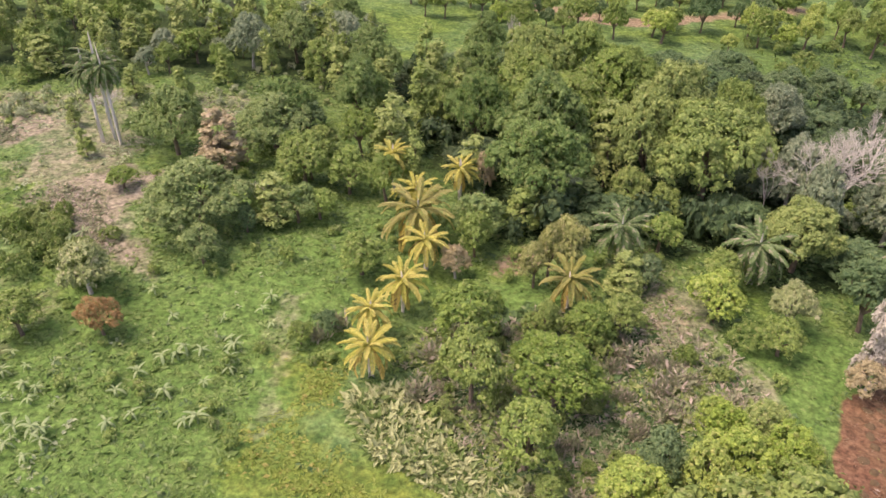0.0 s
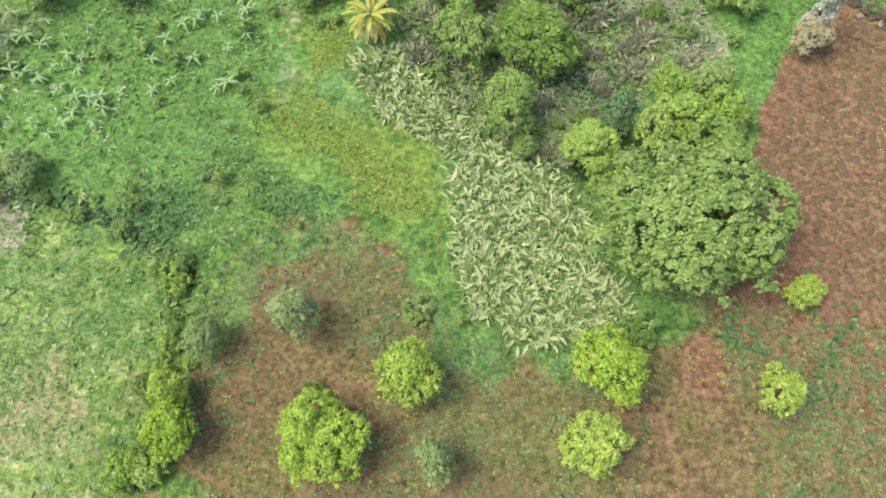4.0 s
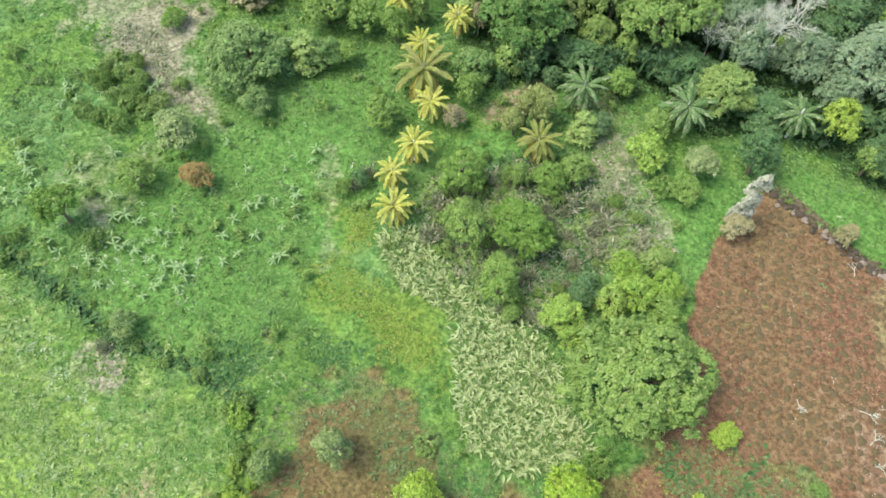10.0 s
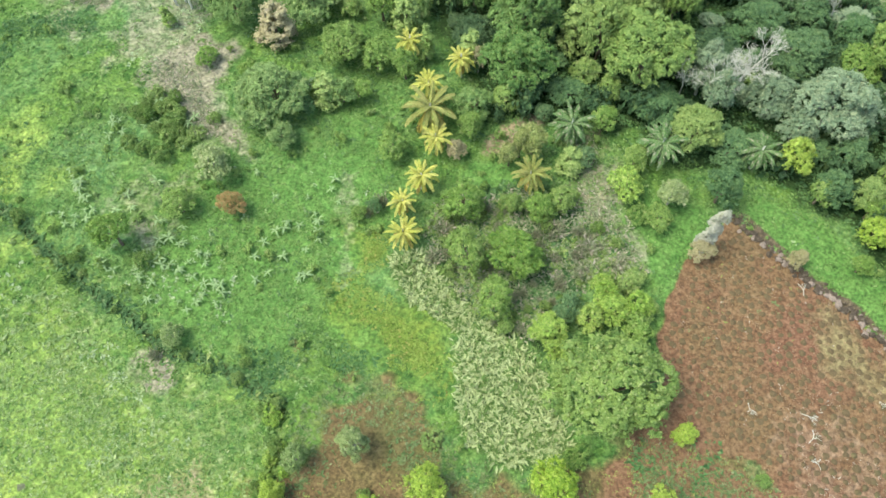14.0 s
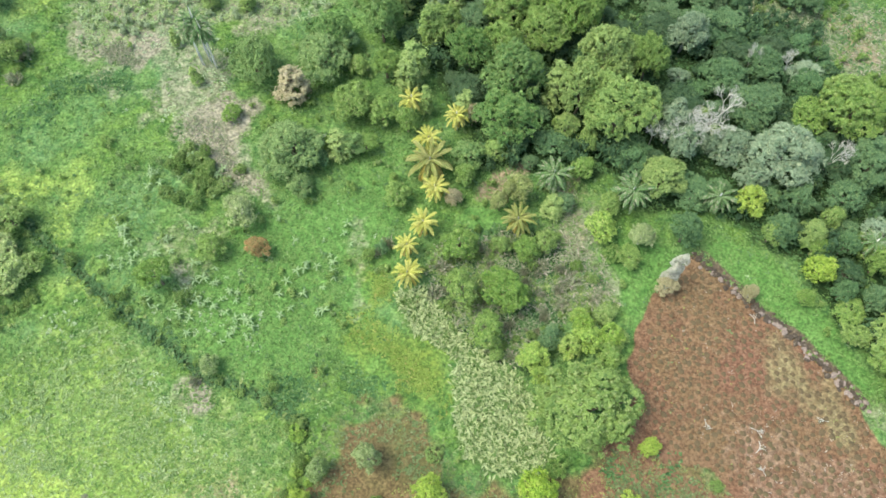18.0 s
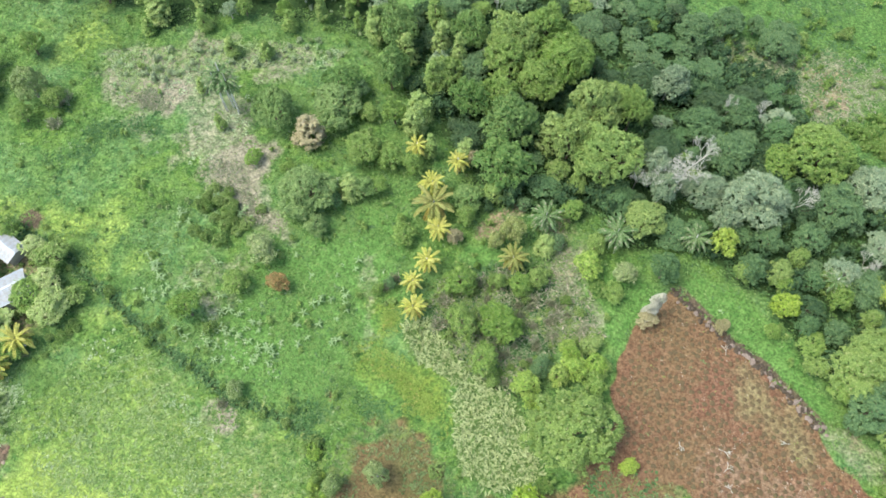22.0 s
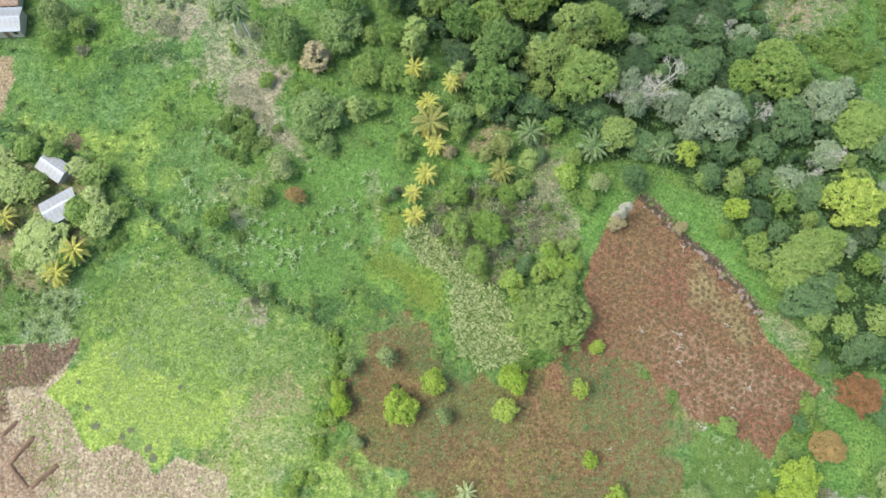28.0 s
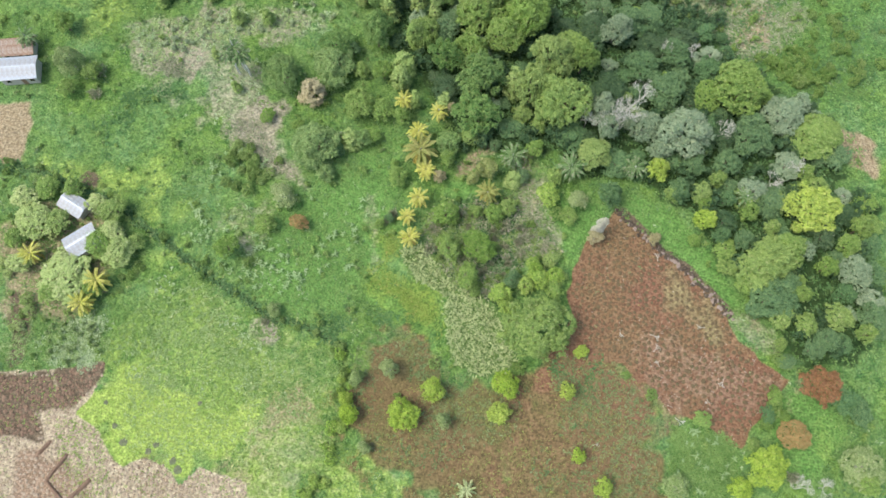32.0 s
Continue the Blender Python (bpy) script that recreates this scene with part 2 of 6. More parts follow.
WOODLAND = [
    (65.3, 11.1, 7.3, 8.0),
    (60.3, 5.7, 5.2, 6.5),
    (54.3, 5.3, 4.2, 5.5),
    (51.1, 0.3, 4.1, 6.0),
    (38.5, -0.4, 4.9, 6.5),
    (61.6, -8.9, 3.7, 5.0),
    (64.6, -19.7, 7.5, 6.5),
    (71.0, -28.4, 3.9, 4.5),
    (74.7, -37.0, 5.1, 4.5),
    (77.2, -39.1, 4.6, 4.5),
    (73.3, -26.8, 4.5, 5.5),
    (50.8, 20.5, 7.3, 6.0),
    (47.1, 25.9, 6.3, 6.0),
    (53.9, 29.0, 6.4, 6.0),
    (44.9, 36.3, 6.4, 6.0),
    (20.6, -15.4, 3.6, 3.6),
    (63.2, 45.4, 7.2, 6.0),
    (48.6, 46.4, 6.1, 6.0),
    (54.2, 49.0, 6.2, 6.0),
    (60.0, 49.6, 3.9, 4.0),
]
SILVER = [
    (52.7, 11.2, 9.4, 9.5),
    (38.0, 15.5, 6.1, 8.5),
    (38.8, 11.9, 5.2, 8.0),
    (46.1, 12.8, 6.3, 7.5),
    (72.1, 15.4, 7.2, 6.5),
    (76.0, 17.6, 5.4, 6.0),
    (48.5, 8.4, 4.6, 6.0),
    (42.2, 33.0, 5.8, 8.0),
    (64.5, 0.6, 5.0, 5.0),
    (71.9, -11.1, 3.9, 6.0),
    (80.1, -15.2, 5.8, 6.0),
]
SILVER_MEADOW = [
    (-0.7, -30.5, 3.5, 5.2),
    (8.3, -39.2, 2.8, 4.2),
    (-6.3, -32.0, 3.0, 3.8),
    (76.1, -47.6, 5.9, 5.0),
    (-60.3, 27.1, 5.8, 6.5),
    (-19.8, 0.3, 5.1, 4.6),
    (-20.6, -20.0, 2.7, 3.0),
    (45.7, -50.3, 4.3, 4.0),
    (-5.0, -43.3, 2.4, 2.5),
    (32.8, -1.1, 3.9, 4.5),
]
COLUMN = [
    (1.3, 22.8, 4.0, 9.0),
    (3.9, 31.6, 3.1, 9.0),
    (4.8, 39.7, 3.2, 9.0),
    (3.8, 45.0, 4.0, 9.0),
    (7.9, 37.0, 2.8, 8.5),
    (-6.6, 42.4, 3.2, 8.5),
    (3.9, 18.7, 2.4, 6.5),
    (22.3, 21.1, 4.0, 9.5),
    (9.3, 17.6, 2.9, 6.0),
    (-7.7, 11.1, 3.4, 5.0),
    (13.9, 11.8, 3.0, 4.8),
    (21.6, 3.3, 2.8, 3.8),
    (1.8, 25.7, 4.5, 7.0),
    (-6.4, 41.9, 3.5, 7.0),
    (4.6, 32.2, 3.9, 8.0),
    (-1.0, 37.7, 3.6, 7.0),
]
COLUMN_NORTH = [
    (-29.9, 37.1, 2.2, 4.2),
    (-24.1, 37.0, 2.2, 4.5),
    (-35.3, 42.2, 2.3, 5.0),
    (-20.9, 43.2, 2.3, 5.0),
    (-33.8, 29.4, 1.5, 3.6),
    (-29.5, 22.5, 1.6, 3.4),
    (-44.7, 41.0, 2.3, 4.0),
    (-43.2, 43.6, 3.8, 5.0),
    (-40.8, 53.2, 3.9, 7.0),
    (-35.0, 51.7, 3.2, 7.0),
    (-29.5, 54.2, 4.0, 8.0),
    (-25.5, 56.9, 3.4, 7.0),
    (-18.5, 54.5, 2.6, 5.0),
    (-23.5, 65.7, 3.6, 7.0),
    (-12.9, 61.9, 4.0, 7.0),
    (-37.0, 61.9, 3.2, 7.0),
]
TAN = [
    (-15.0, 20.4, 4.6, 6.6),
    (10.5, 16.8, 2.2, 5.0),
    (8.2, 4.0, 2.8, 3.5),
    (46.3, -8.2, 2.5, 3.0),
    (35.6, -7.8, 2.9, 3.2),
]
PALE_TREE = [
    (-28.7, -9.2, 4.6, 6.5),
    (-22.7, -4.7, 3.9, 4.0),
    (63.3, -14.3, 7.6, 7.0),
    (68.3, -11.4, 6.9, 7.5),
    (65.8, -22.9, 4.7, 5.5),
    (50.2, 0.2, 4.4, 5.5),
    (75.7, -23.0, 5.3, 6.0),
    (76.3, -50.0, 5.0, 4.5),
    (27.8, -17.4, 3.4, 3.6),
    (29.1, -14.9, 2.9, 2.8),
    (27.5, -11.7, 3.0, 2.8),
    (16.2, 36.1, 9.0, 10.0),
    (25.1, 35.6, 11.1, 11.0),
    (20.9, 31.7, 7.6, 9.0),
    (14.1, 28.4, 6.7, 8.0),
    (5.6, 32.8, 6.0, 7.0),
    (65.2, 23.2, 7.4, 7.0),
    (78.1, 10.8, 8.4, 6.0),
]
ASH_TREE = [
    (36.1, -6.6, 2.3, 9.0),
]
RUST = [
    (71.5, -34.6, 6.8, 5.6),
    (65.9, -42.6, 4.7, 4.0),
    (-16.8, -4.5, 3.0, 3.4),
]
DEAD = [
    (43.5, 16.9, 8.9, 9.0),
    (59.7, 11.4, 4.0, 8.0),
    (38.8, 12.1, 6.0, 10.5),
    (56.8, 28.1, 2.7, 7.0),
    (51.6, 29.2, 2.3, 7.0),
    (73.0, 5.6, 4.1, 5.0),
    (68.3, 2.2, 3.6, 5.0),
    (65.5, -50.8, 4.0, 4.5),
    (69.7, -50.8, 3.6, 4.0),
    (35.4, 14.3, 4.0, 8.5),
]
DEAD_NORTH = [
    (14.2, 47.3, 2.1, 10.0),
    (-30.3, 30.2, 3.7, 4.0),
    (-9.0, 11.5, 2.5, 4.0),
]
YELLOW_PALM = [
    (1.9, 18.4, 4.5, 6.0),
    (8.3, 15.9, 4.4, 6.0),
    (4.5, 12.1, 5.1, 5.5),
    (5.8, 4.7, 4.7, 5.0),
    (4.4, -0.4, 4.9, 5.0),
    (2.4, -3.8, 4.2, 4.8),
    (2.8, -7.7, 4.9, 4.8),
    (-63.3, -9.6, 5.4, 5.0),
    (-51.3, -14.6, 5.6, 4.6),
    (-53.7, -18.5, 5.6, 4.6),
]
BROWN_PALM = [
    (16.8, 0.4, 4.9, 4.8),
    (4.9, 8.5, 7.0, 6.0),
]
ROYAL_PALM = [
    (31.9, 4.8, 6.3, 6.5),
    (21.6, 7.1, 5.8, 6.0),
    (43.4, 4.7, 5.4, 6.5),
    (63.0, -1.0, 4.7, 6.0),
    (-69.1, 32.3, 5.2, 6.0),
    (-28.3, 26.4, 5.6, 15.0),
    (-27.2, 25.3, 5.0, 14.0),
    (-29.2, 25.6, 4.6, 13.0),
]
SILVER_PALM = [
    (11.8, -50.2, 4.0, 2.2),
]
HOUSES = [
    (-57.2, -0.4, 3.9, 2.6),
    (-54.8, -7.3, 4.9, 2.8),
    (-70.4, 26.4, 8.3, 3.0),
]
SHRUB = [
    (14.3, -2.1, 3.1, 2.0),
    (18.6, -3.2, 4.5, 2.8),
    (29.5, -3.2, 3.4, 2.4),
    (63.7, -38.2, 3.4, 3.2),
    (61.9, -40.7, 2.8, 2.4),
    (63.7, -35.3, 2.5, 2.8),
    (43.5, -35.5, 2.4, 1.2),
    (-25.9, -11.2, 2.6, 2.4),
    (-9.6, -34.8, 1.9, 2.4),
    (-8.8, -38.4, 1.8, 2.8),
    (-8.7, -31.1, 2.2, 2.4),
    (-9.3, -26.5, 2.6, 2.0),
    (65.1, -30.3, 3.3, 3.2),
    (69.4, -1.6, 5.3, 4.0),
    (63.5, -0.6, 5.2, 4.0),
    (0.5, -34.8, 1.8, 1.6),
    (6.9, -29.3, 2.6, 1.2),
    (39.3, -31.8, 2.0, 1.0),
    (22.0, -15.5, 3.0, 3.2),
    (21.2, -30.4, 3.0, 2.0),
    (-25.2, 8.5, 2.2, 1.9),
    (-26.1, 5.5, 1.6, 2.2),
    (-25.5, 7.5, 3.2, 1.8),
    (-23.9, 4.1, 2.6, 1.4),
    (-28.9, 3.0, 2.4, 2.1),
    (-25.8, 5.4, 2.8, 1.9),
    (-25.6, 6.5, 3.0, 1.8),
    (-26.4, 2.0, 2.7, 2.3),
    (-29.1, 8.2, 2.3, 2.3),
    (-24.5, 5.4, 1.8, 1.5),
    (-22.7, 5.5, 2.6, 1.6),
    (-28.0, 5.9, 2.2, 1.9),
    (-30.3, 3.8, 2.7, 2.3),
    (-20.5, 1.2, 2.7, 1.4),
    (-21.1, 2.0, 3.0, 1.9),
    (-25.8, 4.7, 2.9, 1.9),
    (-25.6, 6.7, 3.0, 2.4),
    (-21.4, 7.9, 2.3, 1.4),
    (-26.6, 9.3, 3.0, 1.3),
    (-26.0, 5.6, 2.7, 1.6),
    (-20.0, 2.2, 2.4, 2.4),
    (-25.8, 6.7, 2.6, 1.2),
    (-28.7, 11.1, 2.3, 1.4),
    (-26.1, 10.4, 2.0, 2.2),
    (-28.0, 8.7, 2.2, 1.7),
    (-30.5, 8.0, 2.3, 1.8),
    (-27.4, 8.9, 2.1, 1.9),
    (-29.1, 10.9, 2.8, 1.7),
    (-29.4, 9.5, 2.1, 1.8),
    (-27.0, 9.9, 2.4, 1.3),
    (-30.4, 8.4, 2.4, 1.6),
    (-29.9, 7.2, 1.6, 1.3),
]
GREY_SHRUB = [
    (-0.2, -2.6, 1.9, 1.9),
    (-1.4, -3.9, 1.6, 1.6),
    (-55.9, 26.4, 3.4, 2.5),
    (-56.2, 21.8, 2.9, 1.9),
    (20.1, -5.0, 2.8, 1.6),
    (23.3, -7.4, 3.0, 1.4),
    (26.7, -9.5, 2.6, 1.2),
    (7.0, -5.4, 2.8, 1.6),
    (6.0, -9.4, 2.6, 1.6),
    (22.4, -10.4, 2.7, 1.4),
    (-22.5, -21.9, 1.4, 1.6),
    (-3.9, -43.2, 1.5, 1.6),
    (65.4, -49.2, 2.6, 1.9),
]
SNAG = [
    (39.0, -24.3, 2.5, 1.1),
    (44.2, -25.2, 2.9, 1.0),
    (44.5, -28.1, 2.5, 0.9),
    (45.3, -30.7, 2.3, 0.8),
    (53.7, -24.1, 2.5, 0.9),
    (56.0, -32.9, 2.6, 0.8),
    (47.2, -39.2, 3.2, 1.0),
    (33.1, -43.6, 1.8, 0.6),
    (46.7, -12.0, 2.5, 1.4),
    (53.5, -37.0, 2.1, 0.6),
]
BANANA_WEST = [(-26.5, -8.6), (-15.6, -9.7), (-14.4, -17.8), (-24.2, -15.7), (-29.3, -12.1)]
BANANA_WIDE = [(-17.1, 1.8), (-5.0, 1.1), (-4.7, -12.9), (-9.5, -17.8), (-14.5, -12.8)]
BANANA_NORTH = [(-36.2, 1.9), (-23.0, -0.3), (-21.6, -8.7), (-27.5, -9.6), (-39.7, -5.4)]
PALE_NORTH = [(-51.5, 36.7), (-42.0, 38.4), (-24.4, 40.6), (-10.5, 40.3), (-11.9, 33.9), (-23.6, 34.4), (-38.7, 31.3), (-47.6, 27.5)]
PALE_LIME = [(-49.6, -26.1), (-42.4, -10.7), (-35.4, -13.7), (-26.2, -22.5), (-18.3, -30.0), (-24.6, -35.5), (-33.8, -35.4), (-42.9, -37.3)]
DARK_HERBS = [(-51.7, 24.3), (-41.3, 24.2), (-38.9, 19.7), (-46.1, 19.8), (-51.0, 17.7), (-52.4, 11.1), (-54.4, 11.1), (-54.5, 22.1)]
DARK_HERBS_B = [(-13.2, -22.7), (-9.4, -21.3), (-7.9, -25.6), (-8.8, -27.5), (-11.2, -25.1)]
GREEN_HERBS = [(-6.6, -21.1), (-3.6, -18.7), (1.9, -19.0), (0.3, -23.3), (-4.9, -24.4)]
BANKS = [(-56.1, -45.6, 53.0, 5.2), (-58.6, -42.5, 46.0, 3.2), (-55.9, -49.4, -46.0, 4.9), (-52.2, -49.4, 44.0, 5.2)]
NORTH_SCRUB = [(47.2, 81.2), (111.6, 84.1), (93.9, 19.8), (72.2, 18.5), (66.4, 27.2), (59.8, 29.1), (47.5, 40.7)]
BROWN_TINT = [(-23.2, -34.0), (-12.9, -33.2), (-9.9, -36.9), (-12.5, -42.3), (-20.0, -41.3), (-23.9, -37.7)]
BROWN_TINT_B = [(-29.2, -5.5), (-25.8, -5.0), (-24.0, -9.7), (-22.3, -13.7), (-25.3, -12.7), (-28.0, -9.6)]
SOIL_PALE = [(47.5, -11.2), (49.4, -11.8), (53.8, -16.8), (57.6, -22.3), (59.0, -26.7), (56.2, -30.0), (51.9, -26.2), (48.4, -22.3), (47.4, -17.3)]
PINK_SPOT = [(-8.7, -19.5), (-7.9, -19.4), (-7.2, -20.5), (-8.0, -20.9)]
GARDEN_TREE = [
    (-63.9, -3.4, 7.0, 4.5),
    (-59.6, -3.4, 5.1, 4.0),
    (-66.3, 1.5, 5.3, 3.5),
    (-62.7, 3.1, 4.7, 3.0),
    (-57.2, -14.0, 7.9, 4.5),
    (-59.6, -16.3, 4.5, 3.5),
    (-48.2, -9.1, 5.5, 4.0),
    (-51.8, -7.8, 5.3, 4.0),
    (-49.7, -5.4, 4.6, 3.5),
    (-50.0, -1.4, 5.1, 4.0),
    (-53.2, -0.2, 4.2, 3.5),
    (-52.6, -15.8, 4.1, 3.0),
    (-57.9, -10.4, 4.1, 3.5),
    (-66.6, -6.4, 4.6, 4.0),
    (-65.5, -10.9, 4.6, 4.0),
    (-45.7, -7.4, 3.4, 3.0),
]
SMALL_TREES = [
    (58.2, 2.7, 3.6, 5.0),
    (59.7, -1.1, 3.6, 5.0),
    (55.7, -1.5, 3.0, 4.5),
    (53.1, -8.7, 2.5, 3.5),
    (57.9, -7.8, 3.3, 4.5),
    (63.2, -3.8, 3.9, 5.5),
    (66.8, -6.9, 3.7, 5.5),
    (68.1, -17.1, 4.2, 5.5),
    (58.2, -13.9, 3.5, 4.0),
    (60.8, -16.9, 3.5, 4.0),
    (61.8, -21.7, 2.5, 3.0),
    (75.3, -14.2, 4.2, 6.0),
    (80.0, -10.1, 4.3, 6.0),
    (77.4, -19.1, 4.4, 6.0),
    (69.6, -19.1, 4.2, 6.0),
    (79.9, -25.9, 4.3, 6.0),
    (66.2, -30.3, 2.8, 3.5),
    (65.5, -27.5, 2.8, 4.0),
    (63.7, -36.3, 2.8, 3.2),
    (62.0, -39.0, 2.8, 3.2),
    (64.8, -39.4, 2.2, 2.5),
    (59.1, -43.8, 2.5, 3.0),
    (60.3, -45.6, 2.2, 3.0),
    (82.7, -6.9, 4.3, 6.0),
    (74.8, 4.0, 4.0, 5.0),
]
SMALL_TREES_B = [
    (25.4, 9.3, 3.6, 4.0),
    (23.2, 4.0, 2.6, 3.0),
    (31.3, -3.9, 3.4, 3.0),
    (29.1, 3.8, 3.4, 4.0),
    (18.4, 10.1, 2.4, 3.0),
    (26.6, 13.7, 3.5, 4.5),
    (23.6, 15.8, 3.5, 5.0),
    (-0.8, -3.6, 2.0, 2.5),
    (-2.6, -4.5, 1.8, 2.0),
    (0.1, 7.0, 1.8, 2.4),
    (-6.1, 19.3, 3.1, 4.0),
    (-2.0, 24.8, 4.1, 5.0),
    (-6.3, 25.5, 3.1, 3.0),
    (-8.4, 29.9, 3.8, 4.0),
    (-23.5, 16.5, 2.9, 2.4),
    (-17.1, 9.8, 2.0, 2.6),
    (-10.0, 9.6, 2.4, 3.0),
    (-56.3, 25.5, 3.5, 4.5),
]
PALE_WEST = [(-60.9, -21.8), (-56.9, -19.4), (-52.0, -20.9), (-49.6, -25.2), (-51.2, -28.4), (-56.7, -29.3), (-60.6, -27.9)]
GREEN_WEST = [(-69.9, -22.2), (-61.4, -21.3), (-59.7, -27.9), (-61.3, -30.2), (-69.0, -28.8)]
STRIP_BARE = [(22.5, 6.9), (25.1, 8.1), (26.3, 0.4), (28.5, -6.0), (29.7, -10.1), (25.8, -9.1), (23.1, -3.9), (21.8, 1.5)]
ASH_HEAP = [
    (-45.4, -41.8, 1.3, 0.1),
    (-41.1, -43.4, 1.1, 0.1),
    (-39.8, -42.3, 1.0, 0.1),
    (-36.8, -45.0, 1.2, 0.1),
    (-35.8, -46.4, 1.3, 0.1),
    (-47.1, -39.1, 0.9, 0.1),
    (-32.9, -35.6, 0.8, 0.1),
    (-48.9, -35.2, 0.8, 0.1),
]
CROP_ROWS = [(-57.6, -36.1), (-51.4, -37.0), (-48.1, -42.0), (-45.3, -51.3), (-51.2, -52.3), (-56.3, -45.5)]
DUG_PLOT = [(-61.9, -43.9), (-54.9, -43.0), (-50.0, -48.0), (-53.5, -53.8), (-62.1, -53.8)]
LIME_SPOT = [(70.4, -40.8), (73.7, -40.3), (74.7, -43.0), (73.0, -45.3), (70.3, -45.2)]
SOIL_EAST = [(41.7, -22.2), (51.3, -22.3), (58.5, -27.2), (66.3, -33.4), (63.0, -36.6), (54.3, -39.3), (47.1, -36.9), (43.0, -29.9)]
BANANA_GROVE = [(-32.9, 11.7), (-23.5, 9.4), (-22.1, 1.8), (-30.2, 1.9), (-35.6, 7.3)]
BANANA_SLOPE = [(-37.1, -0.2), (-25.8, -3.4), (-17.6, -9.7), (-15.3, -17.8), (-25.2, -15.7), (-35.4, -9.5)]
LIME_COVER = [(-49.1, -29.1), (-45.1, -21.4), (-39.6, -17.6), (-33.9, -15.6), (-26.8, -21.6), (-21.8, -23.6), (-13.1, -25.6), (-9.6, -30.4), (-10.0, -36.0), (-12.5, -44.1), (-15.0, -49.4), (-27.0, -48.4), (-28.9, -46.6), (-35.2, -48.3), (-42.0, -43.8), (-47.6, -43.8), (-53.7, -37.0)]
OLIVE_RED = [(21.6, -31.6), (28.8, -28.1), (38.2, -30.3), (43.5, -34.8), (46.4, -39.4), (44.4, -51.8), (27.7, -51.6), (15.9, -50.5), (12.4, -42.5), (17.2, -37.1)]
HERB_CLUSTER = [(29.7, -29.8), (34.4, -29.8), (37.0, -33.6), (35.8, -38.2), (31.1, -39.1), (28.5, -35.4)]
HERB_CLUSTER_B = [(25.0, -29.7), (28.8, -29.0), (29.6, -31.7), (25.8, -32.1)]
BROWN_TINT_C = [(-29.1, -43.1), (-22.6, -44.0), (-19.6, -49.3), (-26.8, -50.6), (-29.8, -47.0)]
EAST_SCRUB = [(43.5, 46.2), (65.3, 46.8), (64.7, 29.0), (61.9, 15.9), (51.1, 13.5), (44.7, 22.6)]
SOIL_DEBRIS = [(42.5, -23.2), (44.9, -23.7), (46.3, -29.9), (49.1, -35.6), (46.9, -39.7), (45.1, -38.7), (42.9, -30.8)]
GREEN_FRINGE = [(19.7, -31.6), (21.6, -29.7), (25.0, -28.3), (28.9, -27.1), (30.0, -25.0), (29.0, -24.0), (24.1, -26.9), (20.3, -28.8)]
BARE_N = [(-49.2, 32.5), (-34.7, 37.9), (-29.1, 33.6), (-25.9, 25.3), (-26.0, 17.2), (-31.2, 17.3), (-34.7, 23.0), (-43.0, 22.5)]
BARE_D = [(-31.2, 18.4), (-25.1, 19.5), (-20.6, 12.7), (-17.2, 5.0), (-18.6, 2.8), (-23.8, 5.0), (-27.6, 10.0), (-30.4, 13.3)]
LIME_SOUTH = [(-28.0, -47.1), (-20.8, -35.5), (-12.3, -42.8), (-13.1, -58.2), (-28.6, -58.1)]

MEADOW_PATH = [(-5.5, 2.7), (-3.2, 1.6), (-2.7, -5.7), (-2.9, -13.9), (-4.2, -13.9), (-4.6, -5.7)]
WEST_DRY = [(-34.6, -0.2), (-28.2, 1.9), (-23.0, -1.4), (-23.6, -7.6), (-29.7, -5.5)]
GROVE_DRY = [(4.1, -5.8), (7.6, -4.3), (9.1, -6.9), (19.9, -8.0), (29.0, -6.0), (29.7, -10.1), (23.8, -11.1), (18.8, -13.1), (14.9, -11.0), (9.0, -14.0), (6.6, -10.4)]
HOLLOW = [(67.7, 17.9), (78.4, 16.8), (83.6, 9.8), (80.0, 1.8), (71.4, 0.6), (65.8, 5.0), (57.7, 15.3), (56.2, 21.3), (62.0, 23.8)]
HEDGE_NORTH = [(86.1, 45.0), (87.8, 38.3), (89.1, 33.1), (90.4, 28.0)]
NORTH_FAR = [(2.3, 77.3), (24.0, 74.3), (73.4, 70.9), (84.2, 96.2), (60.4, 108.7), (27.5, 110.5), (-4.7, 93.3)]
OLIVE_TREE = [(17.1, 5.1, 4.2, 5.5), (14.4, 3.2, 3.0, 4.5), (15.6, 4.5, 3.0, 5.5)]
DRY_SPOT = [(-24.3, -21.6), (-21.0, -20.9), (-19.7, -24.6), (-22.7, -25.7)]
DRY_SPOT_B = [(-14.2, 5.0), (-11.1, 3.8), (-10.0, 0.1), (-13.0, 1.2)]
GROVE_LIME = [
    (24.6, -13.6, 2.9, 4.4),
    (22.9, -16.5, 3.4, 4.4),
    (28.0, -14.9, 3.5, 4.0),
    (18.9, -20.1, 2.5, 4.5),
    (20.3, -22.0, 3.4, 4.8),
]
DRY_A = [(-45.9, 30.0), (-41.1, 31.6), (-36.5, 37.3), (-30.7, 37.3), (-28.9, 32.3), (-33.7, 29.2), (-36.8, 23.6), (-41.1, 24.5)]
DRY_B = [(-30.1, 16.7), (-24.8, 22.0), (-21.1, 18.9), (-22.1, 12.8), (-18.6, 8.4), (-16.3, 3.3), (-20.4, 3.9), (-24.1, 9.2), (-29.1, 12.1)]
DRY_C = [(-35.6, 25.2), (-28.6, 27.5), (-24.9, 23.5), (-27.9, 16.7), (-33.5, 15.9)]
